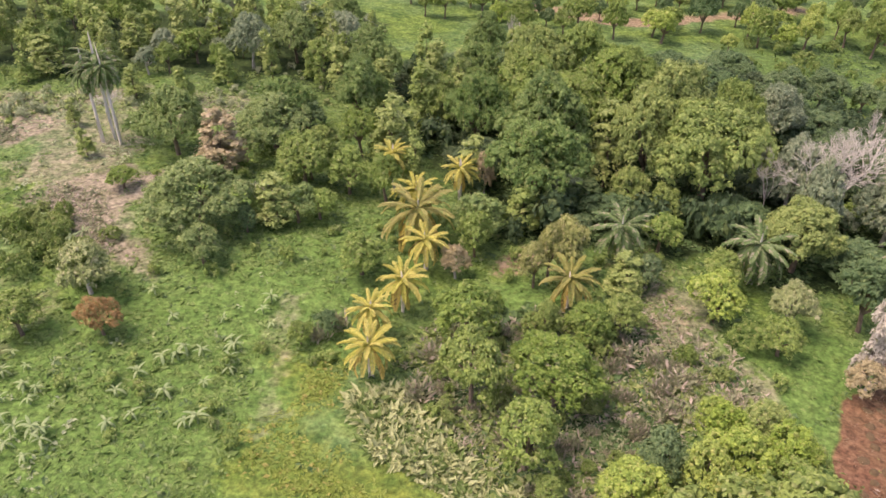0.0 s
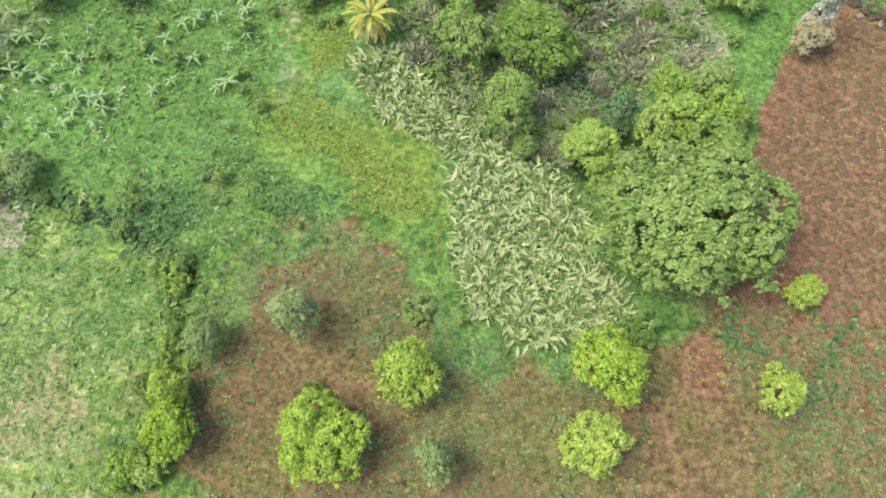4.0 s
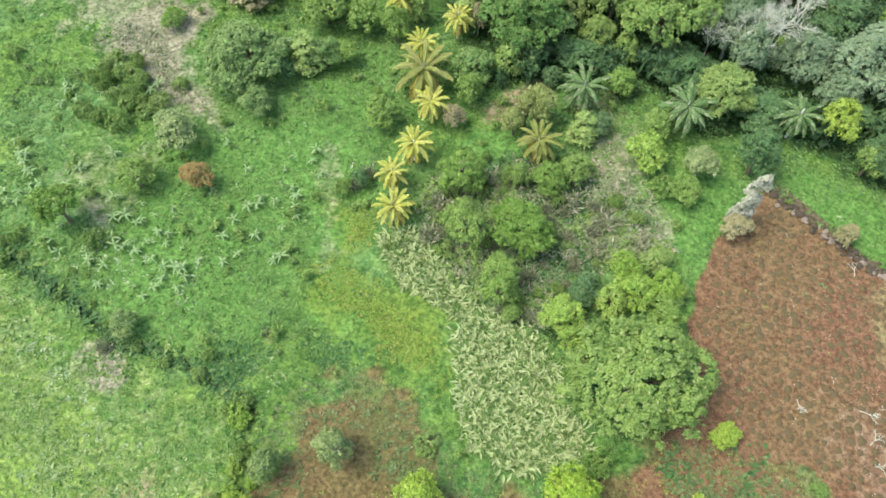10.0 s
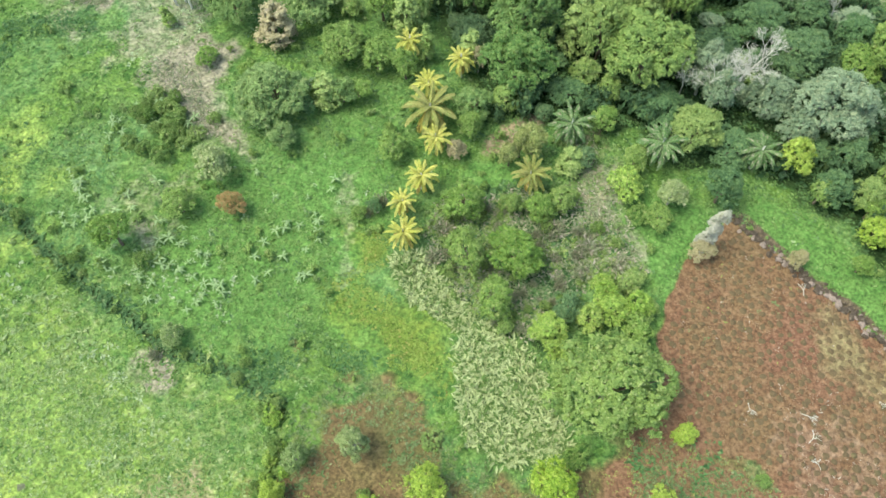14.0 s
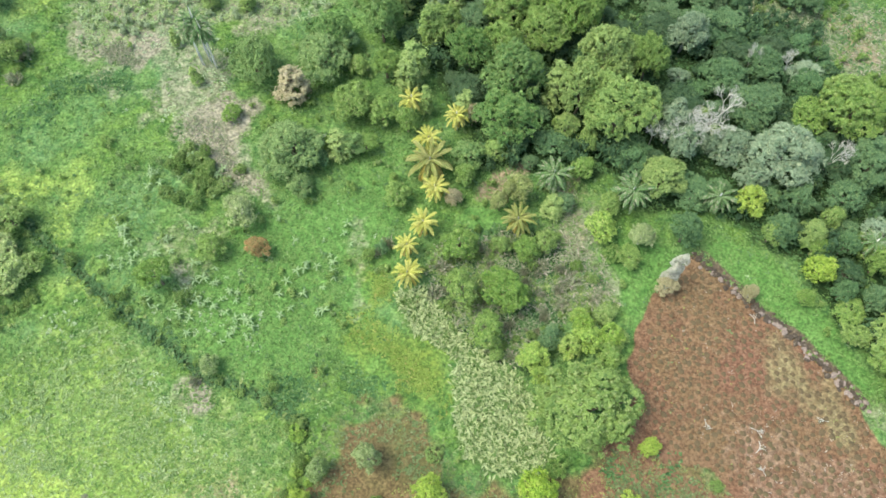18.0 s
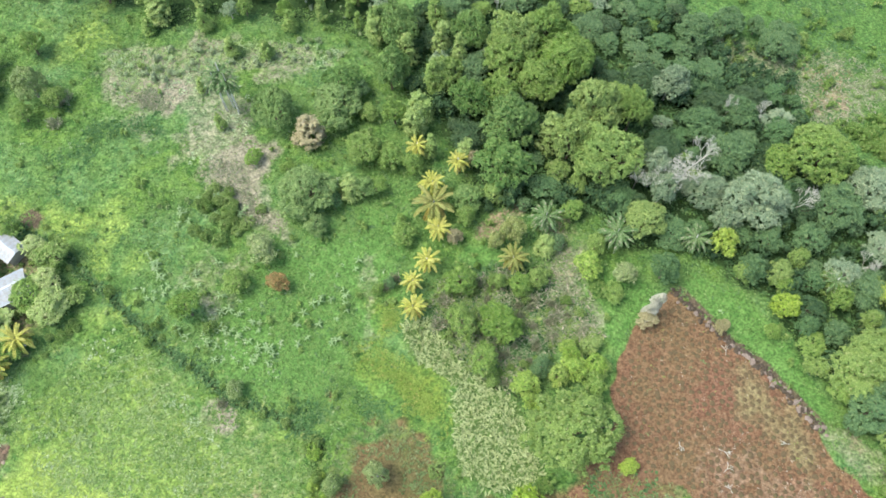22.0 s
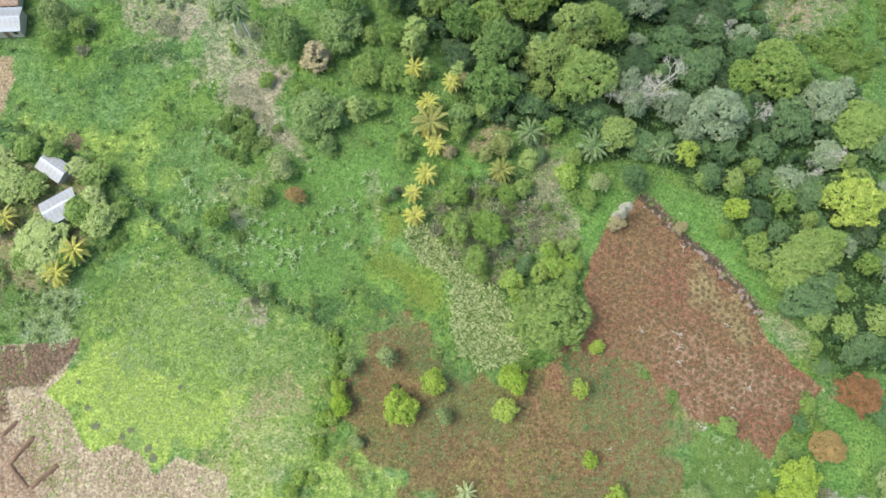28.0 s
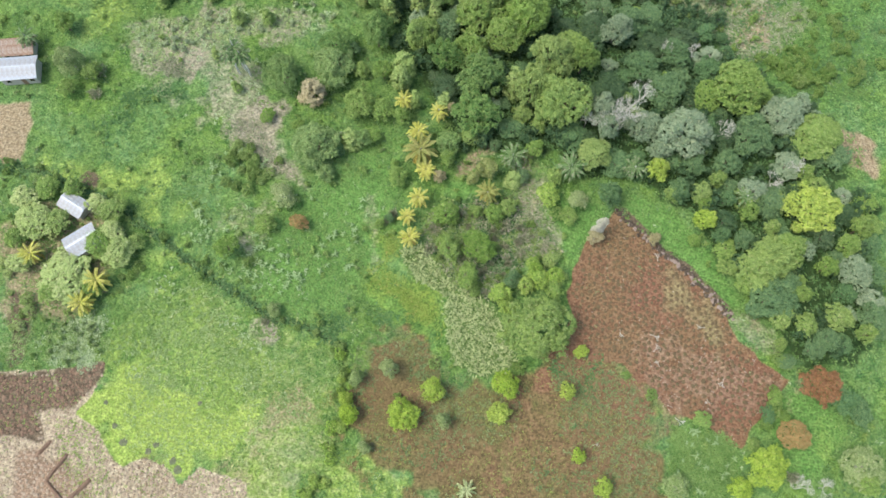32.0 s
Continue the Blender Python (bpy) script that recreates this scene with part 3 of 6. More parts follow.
BROWN_TAIL = [(22.4, -29.6), (26.8, -27.5), (32.6, -26.1), (38.0, -29.8), (41.9, -34.7), (43.0, -38.1), (37.3, -38.8), (29.2, -36.6), (22.1, -37.9), (20.2, -34.5)]
DARK_BED = [(-58.4, -29.7), (-49.3, -27.8), (-50.4, -32.0), (-53.8, -36.1), (-57.6, -36.5)]
DARK_EDGE = [(-68.1, -15.3), (-65.7, -16.1), (-63.7, -21.8), (-64.1, -28.0), (-66.1, -29.6)]
BIG_TREE = (24.2, -24.4, 11.2, 8.0)
NORTH_GLADE = [(49.8, 45.4), (58.1, 47.7), (66.2, 48.3), (69.2, 43.3), (63.8, 35.4), (57.9, 37.6), (53.4, 39.8)]
DULL_SLOPE = [(70.8, 31.3), (81.6, 33.0), (86.0, 26.0), (81.5, 21.0), (71.8, 23.6)]
SLOPE_PATCH = [(64.9, 37.1), (77.0, 37.7), (76.7, 32.2), (70.6, 30.3), (64.9, 31.0)]

# ---- numbers and noise


def lattice(x, y, size, seed):
    """Smooth value noise from 0 to 1 on arrays of places."""
    table = np.random.default_rng(seed).random((256, 256))
    u, v = np.asarray(x) / size, np.asarray(y) / size
    i, j = np.floor(u).astype(int), np.floor(v).astype(int)
    f, g = u - i, v - j
    f, g = f * f * (3 - 2 * f), g * g * (3 - 2 * g)
    i, j = i % 256, j % 256
    k, l = (i + 1) % 256, (j + 1) % 256
    return (table[i, j] * (1 - f) + table[k, j] * f) * (1 - g) + (table[i, l] * (1 - f) + table[k, l] * f) * g


def edge_distance(outline, x, y):
    """Distance to an outline: positive inside."""
    p = np.array(outline, float)
    inside, least = np.zeros(x.shape, bool), np.full(x.shape, 1e9)
    for (ax, ay), (bx, by) in zip(p, np.roll(p, -1, 0)):
        dx, dy = bx - ax, by - ay
        s = np.clip(((x - ax) * dx + (y - ay) * dy) / (dx * dx + dy * dy + 1e-9), 0, 1)
        least = np.minimum(least, np.hypot(x - ax - s * dx, y - ay - s * dy))
        if abs(dy) > 1e-9:
            inside ^= ((ay > y) != (by > y)) & (x < ax + (y - ay) * dx / dy)
    return np.where(inside, least, -least)


def line_distance(line, x, y):
    least = np.full(np.shape(x), 1e9)
    for (ax, ay), (bx, by) in zip(line, line[1:]):
        dx, dy = bx - ax, by - ay
        s = np.clip(((x - ax) * dx + (y - ay) * dy) / (dx * dx + dy * dy), 0, 1)
        least = np.minimum(least, np.hypot(x - ax - s * dx, y - ay - s * dy))
    return least


def cover(outline, x, y, soft=1.0, ragged=1.5, seed=1):
    d = edge_distance(outline, x, y) + ragged * (lattice(x, y, 2.3, seed) + lattice(x, y, 6.0, seed + 1) - 1.0)
    s = np.clip(d / (2 * soft) + 0.5, 0, 1)
    return s * s * (3 - 2 * s)


def scatter(outline, count, seed, keep=None, feather=1.2):
    """Random places inside an outline, thinning out towards its edge."""
    r = np.random.default_rng(seed)
    p = np.array(outline, float)
    lo, hi = p.min(0), p.max(0)
    q = lo - feather + (hi - lo + 2 * feather) * r.random((count * 4, 2))
    d = edge_distance(outline, q[:, 0], q[:, 1]) + feather * 2 * (lattice(q[:, 0], q[:, 1], 3.1, seed) - 0.5)
    q = q[d / feather > r.random(len(d))]
    if keep is not None:
        q = q[keep(q[:, 0], q[:, 1]) > r.random(len(q))]
    return q[:count]


def along(line, step, side, seed):
    """Places along a line, strewn to both sides."""
    r, out = np.random.default_rng(seed), []
    for (ax, ay), (bx, by) in zip(line, line[1:]):
        n = max(1, int(math.hypot(bx - ax, by - ay) / step))
        for k in range(n):
            s = (k + r.random()) / n
            out.append((ax + (bx - ax) * s + r.normal() * side, ay + (by - ay) * s + r.normal() * side))
    return np.array(out)


def relief(x, y):
    """The lie of the land: level, falling gently into the wooded valley to the north-east."""
    x, y = np.asarray(x, float), np.asarray(y, float)
    z = -0.45 * np.log1p(np.exp(np.clip((0.55 * x + 0.83 * y - 15) / 5, -40, 16)))
    z = z + 0.5 * (lattice(x, y, 23, 11) - 0.5) + 0.22 * (lattice(x, y, 5.5, 12) - 0.5) + 0.12 * (lattice(x, y, 1.7, 13) - 0.5)
    for line in (DITCH, DITCH_SOUTH[:3]):
        z = z - 0.55 * np.clip(1 - line_distance(line, x, y) / 1.0, 0, 1)
    return z


def level(x, y):
    return float(relief(np.array([x]), np.array([y]))[0])


# ---- meshes
def mesh_of(name, verts, faces, material, smooth=False):
    """A mesh from arrays: verts (n, 3); faces: arrays of rows of three or four."""
    mesh = bpy.data.meshes.new(name)
    faces = [np.asarray(f, np.int32) for f in faces if len(f)]
    sizes = np.concatenate([np.full(len(f), f.shape[1], np.int32) for f in faces])
    loops = np.concatenate([f.ravel() for f in faces])
    mesh.vertices.add(len(verts))
    mesh.vertices.foreach_set("co", np.asarray(verts, np.float32).ravel())
    mesh.loops.add(len(loops))
    mesh.loops.foreach_set("vertex_index", loops)
    mesh.polygons.add(len(sizes))
    mesh.polygons.foreach_set("loop_start", np.concatenate([[0], np.cumsum(sizes)[:-1]]).astype(np.int32))
    mesh.update(calc_edges=True)
    mesh.polygons.foreach_set("use_smooth", np.full(len(sizes), smooth))
    mesh.materials.append(material)
    return mesh


def unit(v):
    return v / (np.linalg.norm(v, axis=-1, keepdims=True) + 1e-9)


def leaf_blades(base, way, face, length, width, fold=0.25, droop=0.25):
    """Leaves as folded diamonds: base, way and face (n, 3), length and width (n,)."""
    n = len(base)
    way = unit(way)
    side = unit(np.cross(way, face))
    up = np.cross(side, way)
    l, w = length[:, None], width[:, None]
    mid = base + way * l * 0.5
    tip = base + way * l - np.array([0, 0, 1.0]) * l * droop
    verts = np.stack([base, mid + side * w + up * w * fold, tip, mid - side * w + up * w * fold], 1).reshape(-1, 3)
    return verts, np.arange(4 * n).reshape(n, 4)


GOLD = (1 + 5 ** 0.5) / 2
ICO = unit(np.array([(-1, GOLD, 0), (1, GOLD, 0), (-1, -GOLD, 0), (1, -GOLD, 0), (0, -1, GOLD), (0, 1, GOLD), (0, -1, -GOLD), (0, 1, -GOLD), (GOLD, 0, -1), (GOLD, 0, 1), (-GOLD, 0, -1), (-GOLD, 0, 1)]))
ICO_FACES = np.array([(0, 11, 5), (0, 5, 1), (0, 1, 7), (0, 7, 10), (0, 10, 11), (1, 5, 9), (5, 11, 4), (11, 10, 2), (10, 7, 6), (7, 1, 8), (3, 9, 4), (3, 4, 2), (3, 2, 6), (3, 6, 8), (3, 8, 9), (4, 9, 5), (2, 4, 11), (6, 2, 10), (8, 6, 7), (9, 8, 1)])


def crown_arrays(lobes, clump, leaf, leaves, seed, fullness=1.0):
    """A crown: leafy clumps over the outsides of the lobes (x, y, z, radius, tallness)."""
    r = np.random.default_rng(seed)
    lobes = np.array(lobes, float)
    centres, ways = [], []
    for k, (x, y, z, rad, tall) in enumerate(lobes):
        n = max(4, int(fullness * 2.6 * rad * rad * max(1, tall) / (clump * clump)))
        d = unit(r.normal(size=(n, 3)) + (0, 0, 0.35))
        d = d[d[:, 2] > -0.55]
        p = np.array([x, y, z]) + d * (rad, rad, rad * tall) * r.uniform(0.78, 1.04, (len(d), 1))
        free = np.ones(len(p), bool)
        for m, (a, b, c, q, t) in enumerate(lobes):
            if m != k:
                free &= (((p - (a, b, c)) / (q, q, q * t)) ** 2).sum(1) > 0.6
        centres.append(p[free]), ways.append(d[free])
    c, d = np.concatenate(centres), np.concatenate(ways)
    size = clump * r.uniform(0.7, 1.35, len(c))
    core = c[:, None] + ICO[None] * size[:, None, None] * r.uniform(0.4, 1.0, (len(c), 12, 1)) * (1, 1, 0.85)
    faces = (np.arange(len(c)) * 12)[:, None, None] + ICO_FACES[None]
    n = len(c) * leaves
    owner = np.repeat(np.arange(len(c)), leaves)
    out = unit(r.normal(size=(n, 3)) + d[owner] * 0.7 + (0, 0, 0.5))
    base = c[owner] + out * size[owner][:, None] * r.uniform(0.6, 1.3, (n, 1)) * (1, 1, 0.9)
    face = unit(out * 0.55 + d[owner] * 0.6 + r.normal(size=(n, 3)) * 0.28 + (0, 0, 0.3))
    way = unit(np.cross(face, r.normal(size=(n, 3)))) + out * 0.3
    long = leaf * r.uniform(0.6, 1.3, n)
    lv, lf = leaf_blades(base, way, face, long, long * 0.33)
    verts = np.concatenate([core.reshape(-1, 3), lv])
    return verts, faces.reshape(-1, 3), lf + core.shape[0] * 12


def tubes_arrays(limbs, sides=6):
    """Tapered tubes along lists of (x, y, z, radius)."""
    verts, faces, at = [], [], 0
    for limb in limbs:
        p = np.array(limb, float)
        for k, (x, y, z, rad) in enumerate(p):
            t = p[min(k + 1, len(p) - 1), :3] - p[max(k - 1, 0), :3]
            t = t / (np.linalg.norm(t) + 1e-9)
            a = np.cross(t, (0.3, 0.9, 0.2) if abs(t[2]) > 0.8 else (0, 0, 1))
            a = a / np.linalg.norm(a)
            b = np.cross(t, a)
            for s in range(sides):
                g = 2 * math.pi * s / sides
                verts.append((x, y, z) + rad * (math.cos(g) * a + math.sin(g) * b))
        for k in range(len(p) - 1):
            for s in range(sides):
                faces.append((at + k * sides + s, at + k * sides + (s + 1) % sides, at + (k + 1) * sides + (s + 1) % sides, at + (k + 1) * sides + s))
        at += len(p) * sides
    return np.array(verts), np.array(faces)


def part(name, mesh, parent, label="", m=None):
    ob = new(name, mesh)
    ob.parent = parent
    if m is not None:
        ob.matrix_basis = m
    return tagged(ob, label)


# ---- materials
def nodes_of(name):
    mat = bpy.data.materials.new(name)
    mat.use_nodes = True
    n, l = mat.node_tree.nodes, mat.node_tree.links
    return mat, n, l, n["Principled BSDF"]


def mix_colour(n, l, fac, a, b, kind="MIX"):
    m = n.new("ShaderNodeMix")
    m.data_type, m.blend_type = "RGBA", kind
    for slot, value in ((0, fac), (6, a), (7, b)):
        if hasattr(value, "links"):
            l.new(value, m.inputs[slot])
        elif slot == 0:
            m.inputs[0].default_value = value
        else:
            m.inputs[slot].default_value = (*value, 1)
    return m.outputs[2]


def noise_of(n, l, scale, detail=4, rough=0.6, space=None):
    t = n.new("ShaderNodeTexNoise")
    t.inputs["Scale"].default_value, t.inputs["Detail"].default_value, t.inputs["Roughness"].default_value = scale, detail, rough
    if space is not None:
        l.new(space, t.inputs["Vector"])
    return t.outputs["Fac"]


def ramp_of(n, l, fac, low, high):
    m = n.new("ShaderNodeMapRange")
    m.inputs["From Min"].default_value, m.inputs["From Max"].default_value = low, high
    l.new(fac, m.inputs["Value"])
    return m.outputs["Result"]


def sum_of(n, l, a, b, kind="ADD"):
    m = n.new("ShaderNodeMath")
    m.operation = kind
    for k, v in enumerate((a, b)):
        if hasattr(v, "links"):
            l.new(v, m.inputs[k])
        else:
            m.inputs[k].default_value = v
    return m.outputs[0]


def bump_of(n, l, height, strength, distance, shader):
    b = n.new("ShaderNodeBump")
    b.inputs["Strength"].default_value, b.inputs["Distance"].default_value = strength, distance
    l.new(height, b.inputs["Height"])
    l.new(b.outputs[0], shader.inputs["Normal"])


def leaf_material(name, dark, bright, dry, rough=0.55, thin=0.24, dryness=0.12, patches=5.0):
    """Foliage: each leaf differs a little, each plant too; some light shines through."""
    mat, n, l, p = nodes_of(name)
    geo, info = n.new("ShaderNodeNewGeometry"), n.new("ShaderNodeObjectInfo")
    each = geo.outputs["Random Per Island"]
    co = n.new("ShaderNodeTexCoord").outputs["Object"]
    patch = ramp_of(n, l, noise_of(n, l, patches, 4, 0.6, co), 0.36, 0.64)
    c = mix_colour(n, l, sum_of(n, l, sum_of(n, l, each, 0.45, "MULTIPLY"), sum_of(n, l, patch, 0.55, "MULTIPLY")), dark, bright)
    c = mix_colour(n, l, ramp_of(n, l, each, 1.0 - dryness, 1.0 - dryness + 0.02), c, dry)
    hue = n.new("ShaderNodeHueSaturation")
    l.new(ramp_of(n, l, info.outputs["Random"], -0.0, 1.0), hue.inputs["Fac"])
    hue.inputs["Hue"].default_value, hue.inputs["Saturation"].default_value, hue.inputs["Value"].default_value = 0.485, 0.9, 1.12
    l.new(c, hue.inputs["Color"])
    l.new(hue.outputs[0], p.inputs["Base Color"])
    p.inputs["Roughness"].default_value = rough
    p.inputs["Specular IOR Level"].default_value = 0.3
    thru = n.new("ShaderNodeBsdfTranslucent")
    l.new(hue.outputs[0], thru.inputs["Color"])
    both = n.new("ShaderNodeMixShader")
    both.inputs[0].default_value = thin
    l.new(p.outputs[0], both.inputs[1]), l.new(thru.outputs[0], both.inputs[2])
    l.new(both.outputs[0], n["Material Output"].inputs[0])
    return mat


def plain_material(name, a, b, scale=6.0, rough=0.85, bump=0.3, distance=0.02, metal=0.0, stain=None):
    mat, n, l, p = nodes_of(name)
    co = n.new("ShaderNodeTexCoord").outputs["Object"]
    fine = noise_of(n, l, scale, 6, 0.65, co)
    c = mix_colour(n, l, ramp_of(n, l, fine, 0.3, 0.7), a, b)
    if stain:
        c = mix_colour(n, l, ramp_of(n, l, noise_of(n, l, scale * 0.23, 4, 0.7, co), 0.52, 0.7), c, stain)
    l.new(c, p.inputs["Base Color"])
    p.inputs["Roughness"].default_value, p.inputs["Metallic"].default_value = rough, metal
    bump_of(n, l, fine, bump, distance, p)
    return mat


LEAF = {
    "mango": leaf_material("mango_leaves", (0.08, 0.188, 0.052), (0.285, 0.44, 0.136), (0.270, 0.360, 0.130)),
    # leaf colour darkened to give the shaded gaps between crowns
    "dark": leaf_material("shade_dark_leaves", (0.032, 0.08, 0.036), (0.108, 0.195, 0.085), (0.120, 0.190, 0.070)),
    "golden": leaf_material("golden_leaves", (0.12, 0.236, 0.058), (0.36, 0.5, 0.145), (0.330, 0.430, 0.130)),
    "lime": leaf_material("lime_leaves", (0.13, 0.26, 0.034), (0.5, 0.66, 0.095), (0.440, 0.530, 0.120)),
    "pale": leaf_material("pale_green_leaves", (0.105, 0.225, 0.046), (0.34, 0.49, 0.125), (0.340, 0.420, 0.150)),
    "woodland": leaf_material("woodland_leaves", (0.06, 0.145, 0.06), (0.195, 0.335, 0.138), (0.190, 0.300, 0.120)),
    "silver": leaf_material("silver_leaves", (0.145, 0.245, 0.14), (0.375, 0.475, 0.3), (0.360, 0.430, 0.260)),
    "column": leaf_material("column_leaves", (0.155, 0.275, 0.068), (0.345, 0.475, 0.136), (0.380, 0.480, 0.160)),
    "olive": leaf_material("olive_leaves", (0.165, 0.225, 0.060), (0.410, 0.480, 0.165), (0.460, 0.470, 0.220)),
    "tan": leaf_material("tan_leaves", (0.3, 0.275, 0.14), (0.53, 0.49, 0.28), (0.5, 0.43, 0.27)),
    "ash": leaf_material("ash_leaves", (0.42, 0.42, 0.34), (0.68, 0.67, 0.57), (0.360, 0.380, 0.230)),
    "rust": leaf_material("rust_leaves", (0.18, 0.095, 0.034), (0.41, 0.225, 0.075), (0.200, 0.180, 0.050)),
    "grove": leaf_material("grove_leaves", (0.072, 0.178, 0.038), (0.32, 0.48, 0.104), (0.310, 0.400, 0.130)),
    "sage": leaf_material("sage_leaves", (0.165, 0.258, 0.088), (0.360, 0.465, 0.185), (0.430, 0.480, 0.260)),
    "column_round": leaf_material("fresh_leaves", (0.125, 0.262, 0.046), (0.45, 0.62, 0.125), (0.420, 0.510, 0.150)),
    "amber": leaf_material("amber_leaves", (0.3, 0.2, 0.062), (0.56, 0.38, 0.13), (0.24, 0.27, 0.09), dryness=0.3),
    "garden": leaf_material("garden_leaves", (0.26, 0.385, 0.12), (0.54, 0.65, 0.255), (0.540, 0.580, 0.300)),
    "broad": leaf_material("broad_leaves", (0.08, 0.176, 0.037), (0.3, 0.44, 0.102), (0.290, 0.380, 0.130)),
    "shrub": leaf_material("shrub_leaves", (0.098, 0.2, 0.046), (0.29, 0.43, 0.115), (0.320, 0.390, 0.140)),
    "grey_shrub": leaf_material("grey_shrub_leaves", (0.205, 0.255, 0.135), (0.400, 0.440, 0.270), (0.470, 0.420, 0.340), dryness=0.3),
    "yellow_palm": leaf_material("yellow_palm_leaves", (0.4, 0.425, 0.08), (0.69, 0.68, 0.185), (0.360, 0.440, 0.100)),
    "old_palm": leaf_material("old_palm_leaves", (0.43, 0.36, 0.078), (0.66, 0.56, 0.155), (0.300, 0.220, 0.080)),
    "brown_palm": leaf_material("brown_palm_leaves", (0.212, 0.240, 0.064), (0.442, 0.450, 0.144), (0.258, 0.360, 0.096)),
    "royal_palm": leaf_material("royal_palm_leaves", (0.07, 0.17, 0.055), (0.23, 0.37, 0.14), (0.38, 0.38, 0.26), dryness=0.2),
    "banana": leaf_material("banana_leaves", (0.17, 0.3, 0.12), (0.37, 0.5, 0.25), (0.400, 0.500, 0.270), thin=0.35),
    "reed": leaf_material("cream_leaves", (0.37, 0.435, 0.21), (0.64, 0.7, 0.4), (0.17, 0.27, 0.085), dryness=0.38),
    "meadow": leaf_material("meadow_leaves", (0.088, 0.188, 0.045), (0.222, 0.345, 0.102), (0.230, 0.350, 0.120), patches=0.32),
    "lime_herb": leaf_material("lime_herb_leaves", (0.165, 0.27, 0.058), (0.29, 0.395, 0.112), (0.370, 0.440, 0.160), patches=0.3),
    "pale_herb": leaf_material("pale_herb_leaves", (0.165, 0.29, 0.085), (0.29, 0.41, 0.155), (0.35, 0.44, 0.2), patches=0.4),
    "white_herb": leaf_material("whitish_herb_leaves", (0.25, 0.35, 0.185), (0.42, 0.53, 0.31), (0.240, 0.360, 0.140), patches=0.6),
    "gold_herb": leaf_material("gold_herb_leaves", (0.145, 0.240, 0.042), (0.295, 0.385, 0.085), (0.340, 0.340, 0.100), patches=0.5),
    # own colour of the dark weeds; in the undergrowth it stands for shade
    "dark_herb": leaf_material("dark_herb_shade_leaves", (0.045, 0.128, 0.042), (0.120, 0.245, 0.078), (0.180, 0.280, 0.110), patches=0.5),
    "plot_herb": leaf_material("plot_herb_leaves", (0.125, 0.175, 0.068), (0.225, 0.285, 0.125), (0.27, 0.31, 0.16), patches=0.5),
    "plot_weed": leaf_material("plot_weed_leaves", (0.075, 0.140, 0.050), (0.160, 0.240, 0.090), (0.200, 0.260, 0.120), patches=0.5),
    "chips": leaf_material("pale_chips", (0.340, 0.290, 0.230), (0.580, 0.520, 0.440), (0.20, 0.14, 0.10), dryness=0.3),
    "hoary": leaf_material("hoary_leaves", (0.26, 0.35, 0.18), (0.46, 0.55, 0.33), (0.42, 0.46, 0.3), dryness=0.1),
    "straw": leaf_material("dry_straw", (0.200, 0.140, 0.070), (0.360, 0.280, 0.160), (0.240, 0.150, 0.090), dryness=0.35),
}
LEAF["tan_column"] = LEAF["tan"]
BARK = plain_material("bark", (0.12, 0.09, 0.065), (0.26, 0.21, 0.16), 9, 0.9, 0.6, 0.03)
PALE_BARK = plain_material("pale_bark", (0.40, 0.38, 0.34), (0.62, 0.60, 0.56), 7, 0.85, 0.4, 0.02)
GREY_WOOD = plain_material("weathered_wood", (0.52, 0.51, 0.45), (0.74, 0.72, 0.65), 8, 0.85, 0.4, 0.02)
STONE = plain_material("dark_stone", (0.045, 0.034, 0.025), (0.12, 0.09, 0.065), 3, 0.9, 0.6, 0.05, stain=(0.22, 0.18, 0.14))
MOUND = plain_material("mound_soil", (0.092, 0.067, 0.036), (0.155, 0.112, 0.058), 2.2, 0.95, 0.7, 0.06, stain=(0.12, 0.115, 0.052))
PALE_STONE = plain_material("pale_stone", (0.20, 0.15, 0.125), (0.36, 0.29, 0.25), 3, 0.9, 0.6, 0.05, stain=(0.12, 0.09, 0.07))
EARTH = plain_material("pale_earth", (0.22, 0.17, 0.12), (0.43, 0.345, 0.26), 1.6, 0.95, 0.6, 0.06)
DUG = plain_material("dug_earth", (0.13, 0.080, 0.055), (0.25, 0.165, 0.115), 1.6, 0.95, 0.6, 0.06)
ASHES = plain_material("ashes", (0.085, 0.10, 0.055), (0.17, 0.18, 0.11), 2.5, 0.95, 0.5, 0.05, stain=(0.14, 0.20, 0.07))
ROOF = plain_material("zinc_sheet", (0.40, 0.44, 0.50), (0.54, 0.57, 0.62), 1.6, 0.45, 0.1, 0.01, metal=0.25, stain=(0.36, 0.33, 0.31))
RUSTY = plain_material("rusty_sheet", (0.20, 0.12, 0.08), (0.34, 0.23, 0.17), 2.0, 0.8, 0.2, 0.01, stain=(0.42, 0.38, 0.34))
PLASTER = plain_material("plaster", (0.42, 0.40, 0.36), (0.54, 0.51, 0.47), 4, 0.9, 0.2, 0.01, stain=(0.42, 0.36, 0.30))
BOARD = plain_material("door_board", (0.18, 0.11, 0.07), (0.28, 0.18, 0.12), 8, 0.8, 0.3, 0.01)
DARK_GLASS = plain_material("dark_pane", (0.02, 0.022, 0.025), (0.03, 0.032, 0.035), 3, 0.1, 0.0, 0.01)


